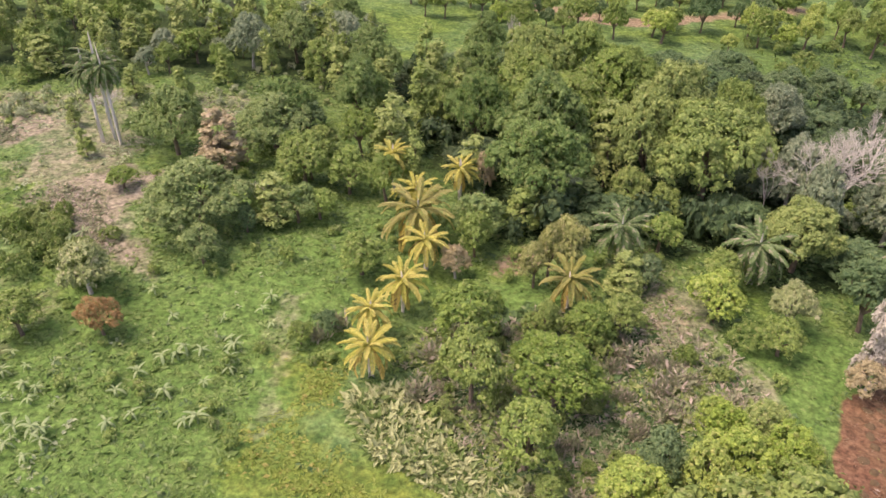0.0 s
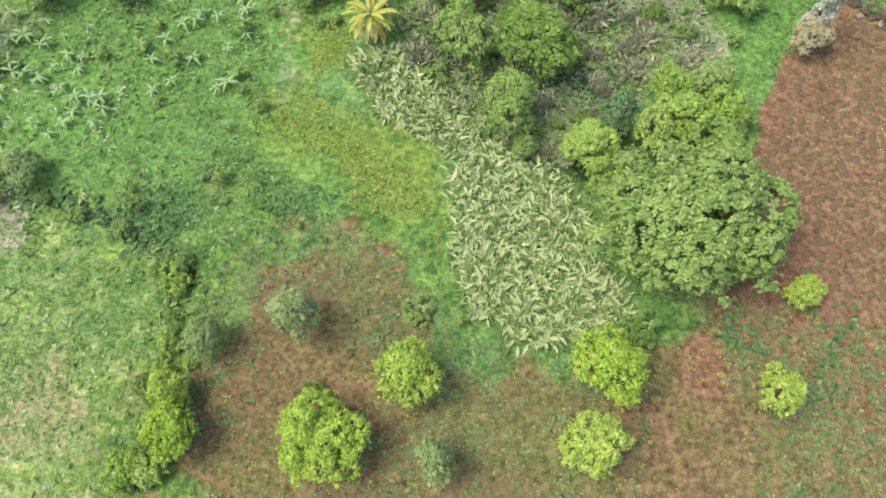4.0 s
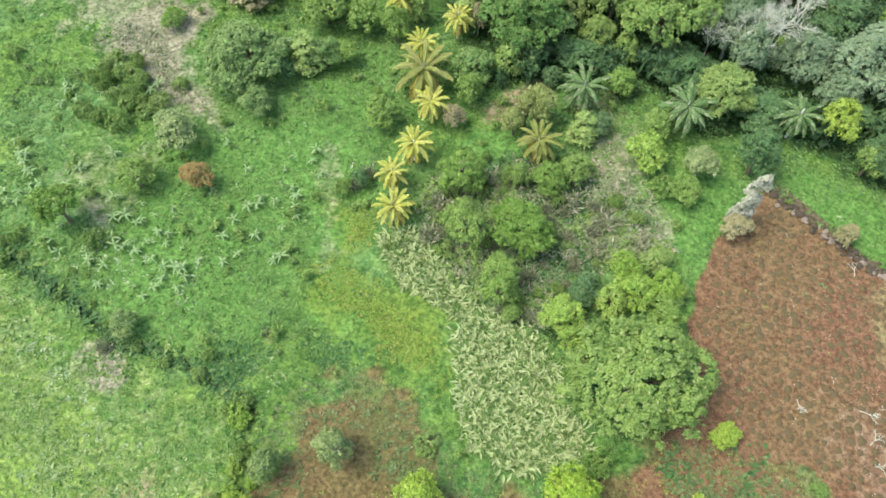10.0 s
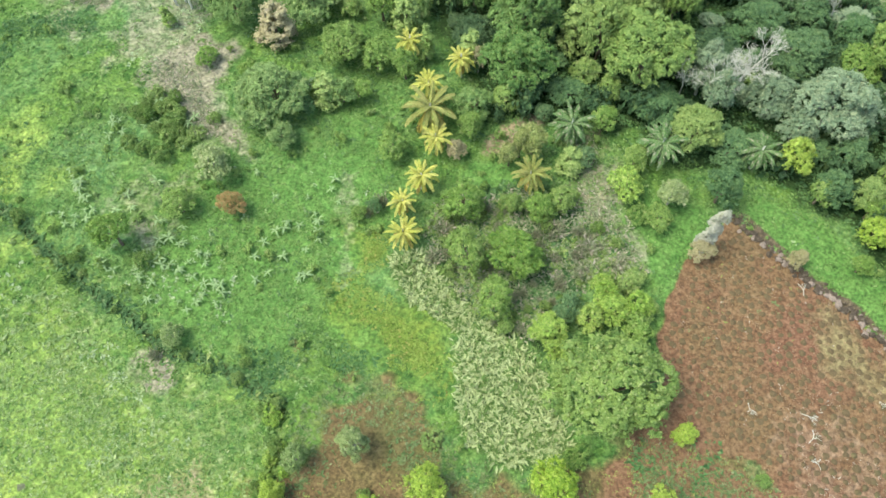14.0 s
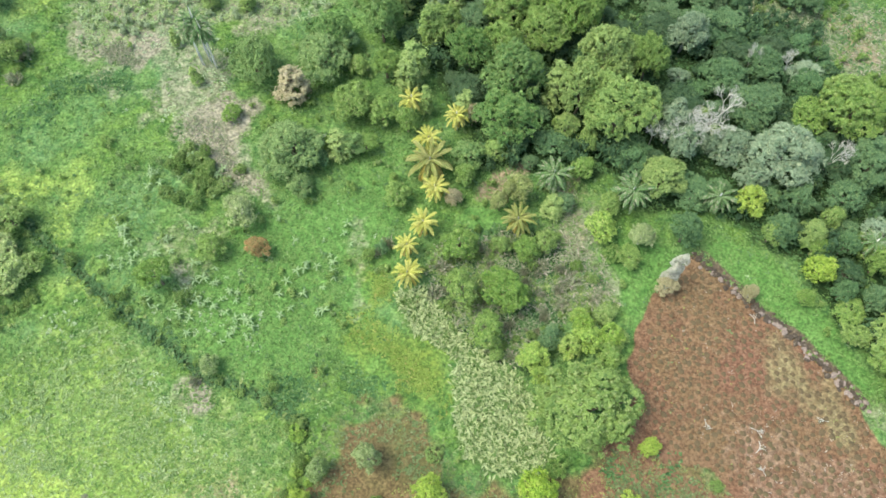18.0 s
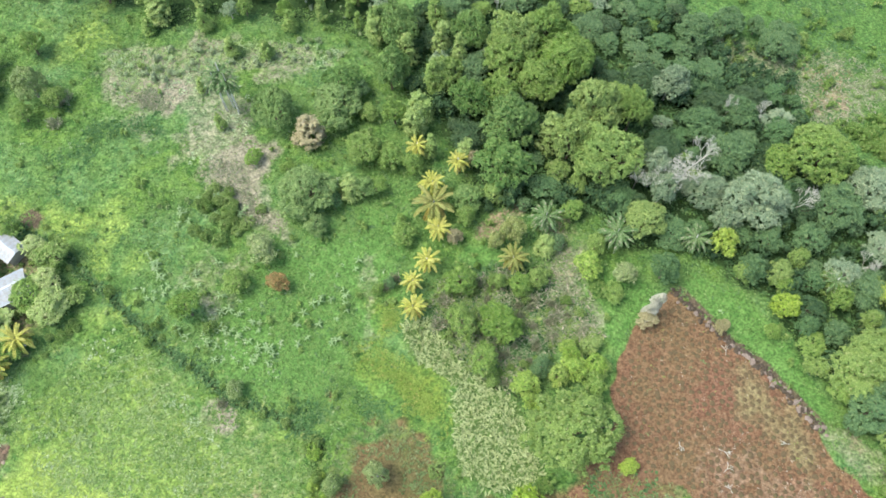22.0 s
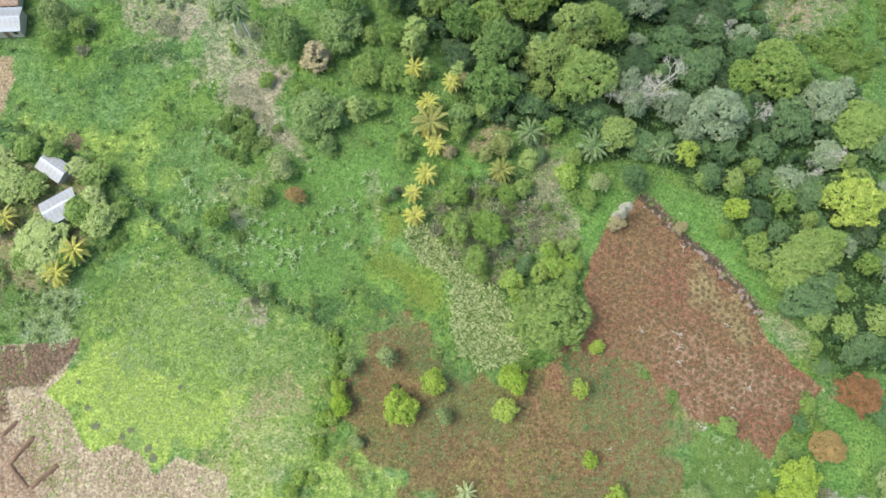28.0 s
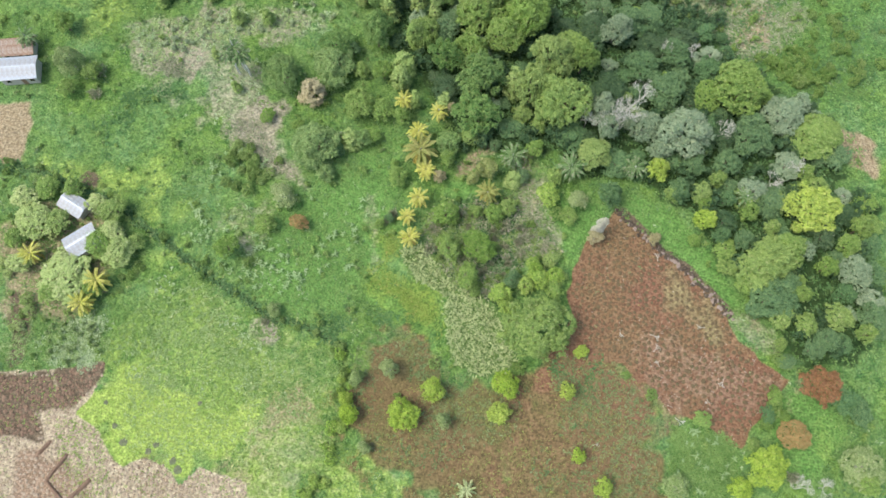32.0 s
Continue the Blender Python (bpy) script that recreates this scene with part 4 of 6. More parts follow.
def ground_material():
    mat, n, l, p = nodes_of("ground")
    co = n.new("ShaderNodeTexCoord").outputs["Object"]
    tiny, small, mid, wide = (noise_of(n, l, s, d, 0.65, co) for s, d in ((2.6, 8), (0.95, 8), (0.30, 6), (0.07, 5)))

    def two(a, b, by, low=0.35, high=0.65):
        return mix_colour(n, l, ramp_of(n, l, by, low, high), a, b)

    grass = mix_colour(n, l, ramp_of(n, l, mid, 0.43, 0.57), two((0.048, 0.112, 0.030), (0.118, 0.205, 0.054), small, 0.4, 0.6), two((0.104, 0.184, 0.042), (0.188, 0.290, 0.078), small, 0.4, 0.6))
    grass = mix_colour(n, l, ramp_of(n, l, wide, 0.42, 0.62), grass, two((0.076, 0.162, 0.060), (0.172, 0.268, 0.112), small, 0.4, 0.6))
    covers = (
        # dark ground cover: shade under trees and reeds is put into its colour
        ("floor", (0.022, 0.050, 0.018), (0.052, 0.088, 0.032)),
        ("lawn", (0.080, 0.172, 0.046), (0.150, 0.262, 0.078)),
        ("lime", (0.192, 0.284, 0.064), (0.350, 0.430, 0.122)),
        ("gold", (0.110, 0.172, 0.032), (0.195, 0.255, 0.058)),
        ("bare", (0.200, 0.185, 0.135), (0.360, 0.322, 0.262)),
        ("dirt", (0.238, 0.178, 0.118), (0.356, 0.284, 0.205)),
        ("olive", (0.122, 0.080, 0.045), (0.205, 0.140, 0.080)),
        ("plough", (0.275, 0.218, 0.160), (0.490, 0.410, 0.325)),
        ("dark", (0.092, 0.068, 0.052), (0.165, 0.126, 0.094)),
        ("wet", (0.026, 0.044, 0.018), (0.055, 0.080, 0.032)),
        ("soil", (0.156, 0.076, 0.053), (0.244, 0.131, 0.092)),
        ("pink", (0.215, 0.140, 0.105), (0.330, 0.235, 0.185)),
        ("pale", (0.198, 0.158, 0.087), (0.277, 0.224, 0.130)),
    )
    c = grass
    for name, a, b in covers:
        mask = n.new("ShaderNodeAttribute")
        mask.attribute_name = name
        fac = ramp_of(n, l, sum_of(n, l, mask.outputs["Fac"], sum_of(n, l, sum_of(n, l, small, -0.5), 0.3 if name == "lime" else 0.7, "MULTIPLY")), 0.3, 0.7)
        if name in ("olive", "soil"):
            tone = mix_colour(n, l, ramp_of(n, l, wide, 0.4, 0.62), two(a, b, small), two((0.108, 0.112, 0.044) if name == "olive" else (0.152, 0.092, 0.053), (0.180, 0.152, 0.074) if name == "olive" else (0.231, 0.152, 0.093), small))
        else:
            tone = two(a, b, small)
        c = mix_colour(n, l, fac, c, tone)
    c = mix_colour(n, l, 0.9, c, mix_colour(n, l, ramp_of(n, l, tiny, 0.32, 0.68), (0.16, 0.17, 0.16), (0.80, 0.82, 0.74)), "OVERLAY")
    l.new(c, p.inputs["Base Color"])
    p.inputs["Roughness"].default_value, p.inputs["Specular IOR Level"].default_value = 0.95, 0.15
    bump_of(n, l, sum_of(n, l, small, sum_of(n, l, tiny, 0.5, "MULTIPLY")), 0.8, 0.25, p)
    return mat


# ---- the ground: one sheet to the horizon, finest where the camera flies
def build_ground():
    def axis(lo, hi, step):
        inner = np.arange(lo, hi + step / 2, step)
        outer = step * 1.28 ** np.arange(1, 34)
        far = np.cumsum(outer)
        far = far[far < 3000]
        return np.concatenate([(lo - far)[::-1], inner, hi + far])

    xs, ys = axis(-94, 100, 0.46), axis(-66, 86, 0.46)
    gx, gy = np.meshgrid(xs, ys)
    x, y = gx.ravel(), gy.ravel()
    verts = np.stack([x, y, relief(x, y)], 1)
    w, h = len(xs), len(ys)
    i = (np.arange(h - 1)[:, None] * w + np.arange(w - 1)[None]).ravel()
    mesh = mesh_of("ground", verts, [np.stack([i, i + 1, i + w + 1, i + w], 1)], ground_material(), True)

    def put(name, *outlines):
        s = np.zeros(len(x))
        for k, (o, amount, soft, ragged) in enumerate(outlines):
            s = np.maximum(s, amount * cover(o, x, y, soft, ragged, 40 + 3 * k))
        mesh.attributes.new(name, "FLOAT", "POINT").data.foreach_set("value", s.astype(np.float32))

    # floor: shade among wood, grove, reeds and dull slope painted dark; scrub darker grass
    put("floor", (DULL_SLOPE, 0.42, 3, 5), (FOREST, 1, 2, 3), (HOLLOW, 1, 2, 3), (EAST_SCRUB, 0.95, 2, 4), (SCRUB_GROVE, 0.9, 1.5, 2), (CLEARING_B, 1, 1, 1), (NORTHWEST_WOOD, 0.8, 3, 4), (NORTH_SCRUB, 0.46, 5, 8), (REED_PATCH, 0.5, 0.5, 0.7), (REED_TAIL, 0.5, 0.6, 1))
    put("lawn", (NORTH_GLADE, 0.6, 2.5, 5), (GROVE_LAWN, 1, 1, 1), (EAST_LAWN, 1, 1.2, 1.2), (EAST_STRIP, 0.9, 1.5, 2), (GREEN_PATCH, 0.9, 1, 1.5), (GREEN_FRINGE, 1, 0.8, 1), (LIME_LAWN, 1, 1.2, 1.5), (WEST_MEADOW, 0.72, 5, 8), (NORTH_SCRUB, 0.5, 4, 6), (DARK_HERBS, 0.6, 4, 5))
    put("lime", (LIME_COVER, 0.5, 4.5, 8), (LIME_MEADOW, 0.85, 5, 7), (LIME_EDGE, 0.36, 5, 8), (WEST_LIME, 0.6, 5, 8), (NORTHWEST_LIME, 0.6, 5, 6), (LIME_SPOT, 0.4, 2.5, 4), (LIME_SOUTH, 0.62, 5, 9), (SOUTH_GRASS, 0.58, 1.5, 3), (PALE_LIME, 0.42, 5, 8))
    put("gold", (HERB_PATCH, 0.62, 4, 5))
    put("bare", (NORTH_GLADE, 0.5, 3, 6), (SLOPE_PATCH, 0.7, 3, 5), (BARE_N, 0.50, 4, 8), (BARE_D, 0.46, 3, 6), (BARE_A, 0.70, 2.5, 5), (BARE_B, 0.68, 2, 4), (WEST_DRY, 0.42, 4, 7), (GROVE_DRY, 0.26, 2, 4), (NORTH_SCRUB, 0.20, 6, 12), (NORTH_BARE, 0.50, 4, 7), (MEADOW_PATH, 0.42, 1.5, 2), (DRY_SPOT, 0.75, 1.2, 2), (DRY_SPOT_B, 0.35, 2, 3), (EAST_PALE, 0.45, 2.5, 4), (DRY_A, 0.74, 3, 6), (DRY_B, 0.70, 2, 5), (DRY_C, 0.55, 3, 7), (EAST_LAWN, 0.17, 3, 6), (PALE_NORTH, 0.62, 4, 8), (STRIP_BARE, 0.55, 2, 4), (LIME_EDGE, 0.32, 4, 8), (LIME_SOUTH, 0.42, 5, 9), (SOUTH_GRASS, 0.3, 2, 3), (BROWN_TINT_B, 0.55, 2, 3))
    put("dirt", (CLEARING, 0.8, 1, 1.5), (NORTH_STRAW, 0.6, 2, 4), (NORTH_DIRT, 1, 1.5, 2), (YARD, 1, 1, 1), (EAST_DIRT, 0.5, 1, 1), (HOUSE_YARD, 0.62, 2, 4), (DUG_PLOT, 0.6, 1.5, 2), (BROWN_TINT, 0.55, 4, 7), (BROWN_TINT_C, 0.5, 3, 6), (STRIP_BARE, 0.42, 2, 4), (NORTH_TRACK, 0.8, 0.8, 1))
    put("olive", (OLIVE_PLOT, 0.86, 3.2, 7))
    put("plough", (PLOUGHED, 1, 0.5, 0.8))
    put("dark", (WALL_LINE + [(a + 1.0, b + 0.8) for a, b in reversed(WALL_LINE)], 1, 0.5, 0.7), (DARK_SOIL, 1, 0.8, 1.2), (DARK_BED, 0.9, 0.8, 1.2), (DARK_EDGE, 0.8, 1, 1.5), (BARE_C, 0.8, 0.8, 1))
    wet = np.clip(1.1 - line_distance(DITCH, x, y) / 0.95, 0, 1)
    mesh.attributes.new("wet", "FLOAT", "POINT").data.foreach_set("value", wet.astype(np.float32))
    put("soil", (RED_FIELD, 1, 0.5, 0.9), (OLIVE_RED, 0.47, 5, 9), (BROWN_TAIL, 0.8, 2, 4), (PINK_SPOT, 0.6, 0.4, 0.4))
    put("pink", (SOIL_EAST, 0.44, 4, 9), (SOIL_DEBRIS, 0.40, 2.5, 6), (DUG_PLOT, 0.7, 1.5, 3), (PLOUGHED, 0.3, 3, 8))
    put("pale", (SOIL_PALE, 0.68, 3, 4))
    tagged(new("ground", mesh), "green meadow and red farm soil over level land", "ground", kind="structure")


build_ground()

# ---- trees
def round_lobes(seed, around=7, spread=0.55):
    """Uneven lobes of a rounded crown."""
    r = random.Random(seed)
    lean, turn = r.uniform(0.0, 0.14), r.uniform(0, 6.28)
    out = [(lean * math.cos(turn), lean * math.sin(turn), r.uniform(1.2, 1.35), r.uniform(0.54, 0.62), 0.9)]
    for k in range(around):
        g = 2 * math.pi * (k + r.uniform(-0.45, 0.45)) / around
        d = spread * r.uniform(0.8, 1.35)
        out.append((d * math.cos(g), d * math.sin(g), r.uniform(0.9, 1.4), r.uniform(0.22, 0.42), r.uniform(0.7, 1.0)))
    for k in range(around // 2 + 3):
        g, d = r.uniform(0, 6.28), spread * r.uniform(0.15, 0.95)
        out.append((d * math.cos(g), d * math.sin(g), r.uniform(1.45, 1.75), r.uniform(0.16, 0.30), 0.8))
    for k in range(around // 2 + 2):
        g, d = r.uniform(0, 6.28), spread * r.uniform(1.45, 1.75)
        out.append((d * math.cos(g), d * math.sin(g), r.uniform(0.8, 1.25), r.uniform(0.12, 0.20), 0.8))
    return out


def column_lobes(seed):
    r = random.Random(seed)
    out = []
    for k in range(9):
        z = 1.2 + k * 0.52
        rad = (1.0 - 0.075 * k) * r.uniform(0.75, 1.05)
        out.append((r.uniform(-0.25, 0.25), r.uniform(-0.25, 0.25), z, rad, 0.95))
    return out


def trunk_limbs(seed, top, thick, lobes):
    r = random.Random(seed)
    lean = (r.uniform(-0.1, 0.1), r.uniform(-0.1, 0.1))
    fork = top * r.uniform(0.32, 0.45)
    limbs = [[(0, 0, -0.05, thick * 1.25), (lean[0] * 0.4, lean[1] * 0.4, fork * 0.5, thick), (lean[0], lean[1], fork, thick * 0.85), (lean[0] * 1.4, lean[1] * 1.4, top * 0.7, thick * 0.45)]]
    for x, y, z, rad, tall in lobes[1:8]:
        limbs.append([(lean[0], lean[1], fork * 0.9, thick * 0.5), (x * 0.5 + lean[0] * 0.5, y * 0.5, (fork + z) * 0.5, thick * 0.32), (x, y, z, thick * 0.12)])
    return limbs


def tree_template(kind, seed, fine=False):
    """Crown and trunk meshes of one kind, spread 2 and height 2 (column: 6)."""
    r = random.Random(seed)
    if kind == "ash":
        lobes = [(r.uniform(-0.34, 0.34), r.uniform(-0.34, 0.34), 0.9 + 0.29 * k, r.uniform(0.22, 0.34) * (1.7 - 0.055 * k), 1.4) for k in range(17)]
        clump, leaf, leaves, top = 0.13, 0.2, 9, 6.0
    elif kind in ("column", "tan_column"):
        lobes, clump, leaf, leaves, top = column_lobes(seed), 0.24, 0.17, 10, 6.0
    elif fine == 2:
        lobes, clump, leaf, leaves, top = round_lobes(seed, 20, 0.60), 0.058, 0.042, 10, 2.0
    elif fine:
        lobes, clump, leaf, leaves, top = round_lobes(seed, 15, 0.58), 0.074, 0.058, 10, 2.0
    else:
        lobes, clump, leaf, leaves, top = round_lobes(seed, r.choice((6, 7, 8)), 0.48), 0.110, 0.085, 11, 2.0
    v, f, q = crown_arrays(lobes, clump, leaf, leaves, seed, 1.35)
    crown = mesh_of(kind + "_crown", v, [f, q], LEAF[kind])
    limbs = trunk_limbs(seed, top * 0.8, 0.07, lobes)
    v, f = tubes_arrays(limbs)
    for k in range(1, len(limbs)):
        f[f == 24 + 18 * (k - 1)] = 12 + k % 6  # grown together with the trunk at the fork
    return crown, mesh_of(kind + "_trunk", v, [f], PALE_BARK if kind in ("silver", "sage", "tan") else BARK, True), top


TEMPLATES = {}
PLACED = []


def plant_trees(name, kind, spots, label, group="", variants=3, seed=1):
    """Trees of one kind at the spots (x, y, spread, height)."""
    r = random.Random(seed)
    for k, (x, y, spread, height) in enumerate(spots):
        fine = 0 if kind in ("column", "tan_column", "ash") else (spread > 5.4 or kind in ("rust", "amber")) + (spread > 11.4)
        key = (kind, fine, r.randrange(3 if fine else variants))
        if key not in TEMPLATES:
            TEMPLATES[key] = tree_template(kind, 100 + 17 * len(TEMPLATES), fine)
        crown, trunk, top = TEMPLATES[key]
        tree = new(name)
        s = spread / 2 * max(0.84, 1.10 - 0.018 * height)
        tree.matrix_basis = pose(x, y, level(x, y), 0, 0, r.uniform(0, 360)) @ Matrix.Diagonal((s * r.uniform(0.86, 1.14), s * r.uniform(0.86, 1.14), height / top * r.uniform(0.93, 1.07), 1))
        part("trunk", trunk, tree)
        part("crown", crown, tree)
        size = "tall spreading " if spread > 9 else "small " if spread < 4 else ""
        tagged(tree, size + label, "tree", group)
        PLACED.append((x, y, spread / 2))


plant_trees("grove_tree", "grove", MANGO[11:], "green tree with a dense broad crown in the grove", "grove trees", 3, 25)
plant_trees("mango_tree", "broad", [BIG_TREE], "broadleaf tree with a wide dense green crown", "", 3, 356)
plant_trees("mango_tree", "mango", MANGO[:11] + MANGO_NORTH, "dark green broadleaf tree with a dense rounded crown", "broadleaf trees", 4, 1)
plant_trees("golden_tree", "golden", GOLDEN + GOLDEN_NORTH, "yellow-green tree with a wide feathery crown", "yellow-green trees", 3, 2)
plant_trees("light_green_tree", "pale", PALE_TREE, "light green tree with a broad lumpy crown", "", 3, 14)
plant_trees("light_green_tree", "column_round", LIME[8:12] + GROVE_LIME, "fresh light green tree in the grove", "light green trees", 3, 28)
plant_trees("withered_tree", "ash", ASH_TREE, "withered tree with ash-white leaves and twigs", "", 1, 15)
plant_trees("light_green_tree", "pale", LIME_WEST[:7] + LIME_WEST[9:15], "light green leafy tree at the meadow's edge", "light green trees", 5, 21)
plant_trees("bright_green_tree", "lime", LIME[:8] + LIME[12:] + LIME_WEST[7:9] + LIME_WEST[15:], "bright lime-green leafy tree on open ground", "lime-green trees", 4, 3)
plant_trees("woodland_tree", "woodland", WOODLAND, "mid-green woodland tree among undergrowth", "woodland trees", 4, 4)
plant_trees("silver_tree", "silver", SILVER, "grey-green tree with pale silvery leaves", "silvery trees", 3, 5)
plant_trees("sage_tree", "sage", SILVER_MEADOW, "pale sage-green tree on open ground", "sage-green trees", 3, 26)
plant_trees("column_tree", "column", COLUMN + COLUMN_NORTH, "slender upright light green tree", "slender trees", 3, 6)
plant_trees("tan_tree", "tan_column", TAN[:1], "upright tree with sparse pale tan leaves", "", 1, 40)
plant_trees("tan_tree", "tan", TAN[1:], "tree with sparse tan and pale yellow leaves", "", 2, 7)
plant_trees("olive_tree", "olive", OLIVE_TREE, "pale olive-green tree with an upright lumpy crown", "", 2, 36)
plant_trees("rust_tree", "rust", RUST[:1], "tree with rust-orange leaves", "", 2, 8)
plant_trees("amber_tree", "amber", RUST[1:], "tree with amber-orange leaves on open grass", "amber trees", 1, 24)


def fill_wood(outline, count, seed, gap):
    """Further woodland trees where none stands yet."""
    r, out = random.Random(seed), []
    for x, y in scatter(outline, 900, seed):
        spread = r.uniform(2.8, 6.2)
        inside = edge_distance(NORTH_GLADE, np.array([x]), np.array([y]))[0] > -spread / 3
        if not inside and all(math.hypot(x - a, y - b) > gap * (c + spread / 2) for a, b, c in PLACED + [(q[0], q[1], q[2] / 2) for q in out]):
            out.append((round(float(x), 1), round(float(y), 1), spread, spread * r.uniform(1.0, 1.4)))
        if len(out) == count:
            break
    return out


plant_trees("garden_tree", "garden", GARDEN_TREE[0::2], "small pale green garden tree near the houses", "garden trees", 3, 16)
plant_trees("garden_tree", "pale", GARDEN_TREE[1::2], "small light green garden tree near the houses", "garden trees", 3, 17)
plant_trees("sapling", "pale", SMALL_TREES[0::3] + SMALL_TREES_B[0::3], "small light green tree at the wood's edge", "saplings", 3, 18)
plant_trees("sapling", "woodland", SMALL_TREES[1::3] + SMALL_TREES_B[1::3], "small mid-green tree at the wood's edge", "saplings", 4, 19)
plant_trees("sapling", "grove", SMALL_TREES[2::3] + SMALL_TREES_B[2::3], "small bright green tree at the wood's edge", "saplings", 3, 20)
FILL = [(x, y, w, h * 0.62) for x, y, w, h in fill_wood(FOREST, 150, 21, 0.62)]
plant_trees("woodland_tree", "woodland", FILL[2::4], "low mid-green woodland tree among undergrowth", "woodland trees", 4, 39)
# dark leaf colour here stands in for shade among the taller trees
plant_trees("shade_dark_tree", "dark", FILL[0::4], "low green tree, leaves coloured dark for shade between taller ones", "dark woodland trees", 4, 9)
plant_trees("woodland_tree", "woodland", FILL[1::4], "low mid-green woodland tree among undergrowth", "woodland trees", 4, 11)
plant_trees("grove_tree", "grove", FILL[3::8], "low green leafy tree among undergrowth", "woodland trees", 3, 10)
plant_trees("silver_tree", "silver", FILL[7::8], "low grey-green tree among undergrowth", "silvery trees", 3, 30)
EAST_FILL = [(x, y, w * 0.8, h * 0.6) for x, y, w, h in fill_wood(EAST_SCRUB, 26, 25, 0.7)]
plant_trees("woodland_tree", "woodland", EAST_FILL[0::4], "low mid-green woodland tree among undergrowth", "woodland trees", 4, 29)
plant_trees("shade_dark_tree", "dark", EAST_FILL[1::2] + EAST_FILL[2::4], "low green tree, leaves coloured dark for shade between taller ones", "dark woodland trees", 4, 27)
# distant haze is put into the far trees by lighter leaf colours
FAR = fill_wood(NORTH_FAR, 70, 33, 0.8)
plant_trees("light_green_tree", "column_round", FAR[0::4], "fresh light green tree on the far slope, leaf colour lightened for haze", "light green trees", 3, 38)
plant_trees("woodland_tree", "woodland", FAR[2::4], "mid-green woodland tree on the far slope", "woodland trees", 4, 34)
plant_trees("light_green_tree", "pale", FAR[1::4], "light green tree on the far slope, leaf colour lightened for haze", "light green trees", 5, 35)
plant_trees("sapling", "grove", FAR[3::4], "small green tree on the far slope", "saplings", 3, 37)
# pale leaves on part of this wood also imitate haze
NORTH = fill_wood(NORTHWEST_WOOD, 90, 22, 0.75)
plant_trees("silver_tree", "silver", NORTH[0::4], "grey-green tree in the open wood", "silvery trees", 3, 12)
plant_trees("light_green_tree", "pale", NORTH[2::4], "light green tree in the open wood, paler for haze", "light green trees", 4, 23)
plant_trees("column_tree", "column", [(x, y, s * 0.6, h * 1.3) for x, y, s, h in NORTH[1::2]], "slender upright light green tree", "slender trees", 3, 13)


def dead_tree(seed, depth=5, thick=0.085):
    """Bare, forked, whitish branches."""
    r, limbs = random.Random(seed), []

    def grow(p, d, length, rad, level_):
        q = [p[i] + d[i] * length * 0.5 + r.uniform(-0.06, 0.06) * length for i in range(3)]
        e = [p[i] + d[i] * length for i in range(3)]
        limbs.append([(*p, rad), (*q, rad * 0.8), (*e, rad * 0.55)])
        if level_ < depth:
            for _ in range(3 if level_ else 4):
                g, s = r.uniform(0, 6.28), r.uniform(0.5, 0.95)
                n = Vector((d[0] + s * math.cos(g), d[1] + s * math.sin(g), d[2] * 0.8 + r.uniform(-0.1, 0.3))).normalized()
                grow(e, n, length * r.uniform(0.55, 0.75), rad * 0.62, level_ + 1)

    grow((0, 0, -0.02), (0, 0, 1), 0.75, thick, 0)
    v, f = tubes_arrays(limbs, 4)
    return mesh_of("bare_branches", v, [f], GREY_WOOD, True)


DEAD_MESHES = [dead_tree(s, 7, 0.045) for s in (3, 8)]
for k, (x, y, spread, height) in enumerate(DEAD + DEAD_NORTH):
    tree = new("dead_tree", DEAD_MESHES[k % 2])
    tree.matrix_basis = pose(x, y, level(x, y), 0, 0, 70 * k) @ Matrix.Diagonal((spread / 2.2, spread / 2.2, height / 2.0, 1))
    tagged(tree, "leafless dead tree with whitish grey branches", "dead tree", "dead trees")

SNAG_MESHES = [dead_tree(s, 4, 0.055) for s in (5, 6, 9)]
for k, (x, y, spread, height) in enumerate(SNAG):
    snag = new("fallen_branch", SNAG_MESHES[k % 3])
    snag.matrix_basis = pose(x, y, level(x, y) + 0.15, 80, 0, 67 * k) @ Matrix.Diagonal((spread / 3.4, height / 1.8, spread / 3.2, 1))
    tagged(snag, "bleached dead branch lying on the soil", "branch", "dead branches in the field")


# ---- palms
def frond_mesh(kind, seed, pairs=26, droop=0.55):
    r = np.random.default_rng(seed)
    s = np.linspace(0, 1, 9)
    spine = np.stack([s - 0.12 * s ** 3, 0 * s, 0.35 * s - (0.2 + droop) * s ** 2.2], 1)
    v1, f1 = tubes_arrays([[(*p, 0.016 * (1 - 0.85 * t)) for p, t in zip(spine, s)]], 4)
    at = np.repeat(np.linspace(0.1, 0.98, pairs), 2)
    base = np.stack([np.interp(at, s, spine[:, k]) for k in range(3)], 1)
    side = np.tile((1.0, -1.0), pairs)
    way = np.stack([1.15 + 0 * at, side, -0.2 + r.normal(size=len(at)) * 0.14], 1)
    long = 0.15 * np.sin(np.pi * (0.16 + 0.74 * at)) * r.uniform(0.85, 1.15, len(at))
    face = np.stack([0 * at, -0.25 * side, 1 + 0 * at], 1)
    v2, f2 = leaf_blades(base, way, face, long, 0 * at + 0.02, 0.1, 0.2)
    return mesh_of(kind + "_frond", np.concatenate([v1, v2]), [f1, f2 + len(v1)], LEAF[kind])


WHITE_BARK = plain_material("white_bark", (0.64, 0.63, 0.58), (0.82, 0.80, 0.75), 7, 0.85, 0.4, 0.02)
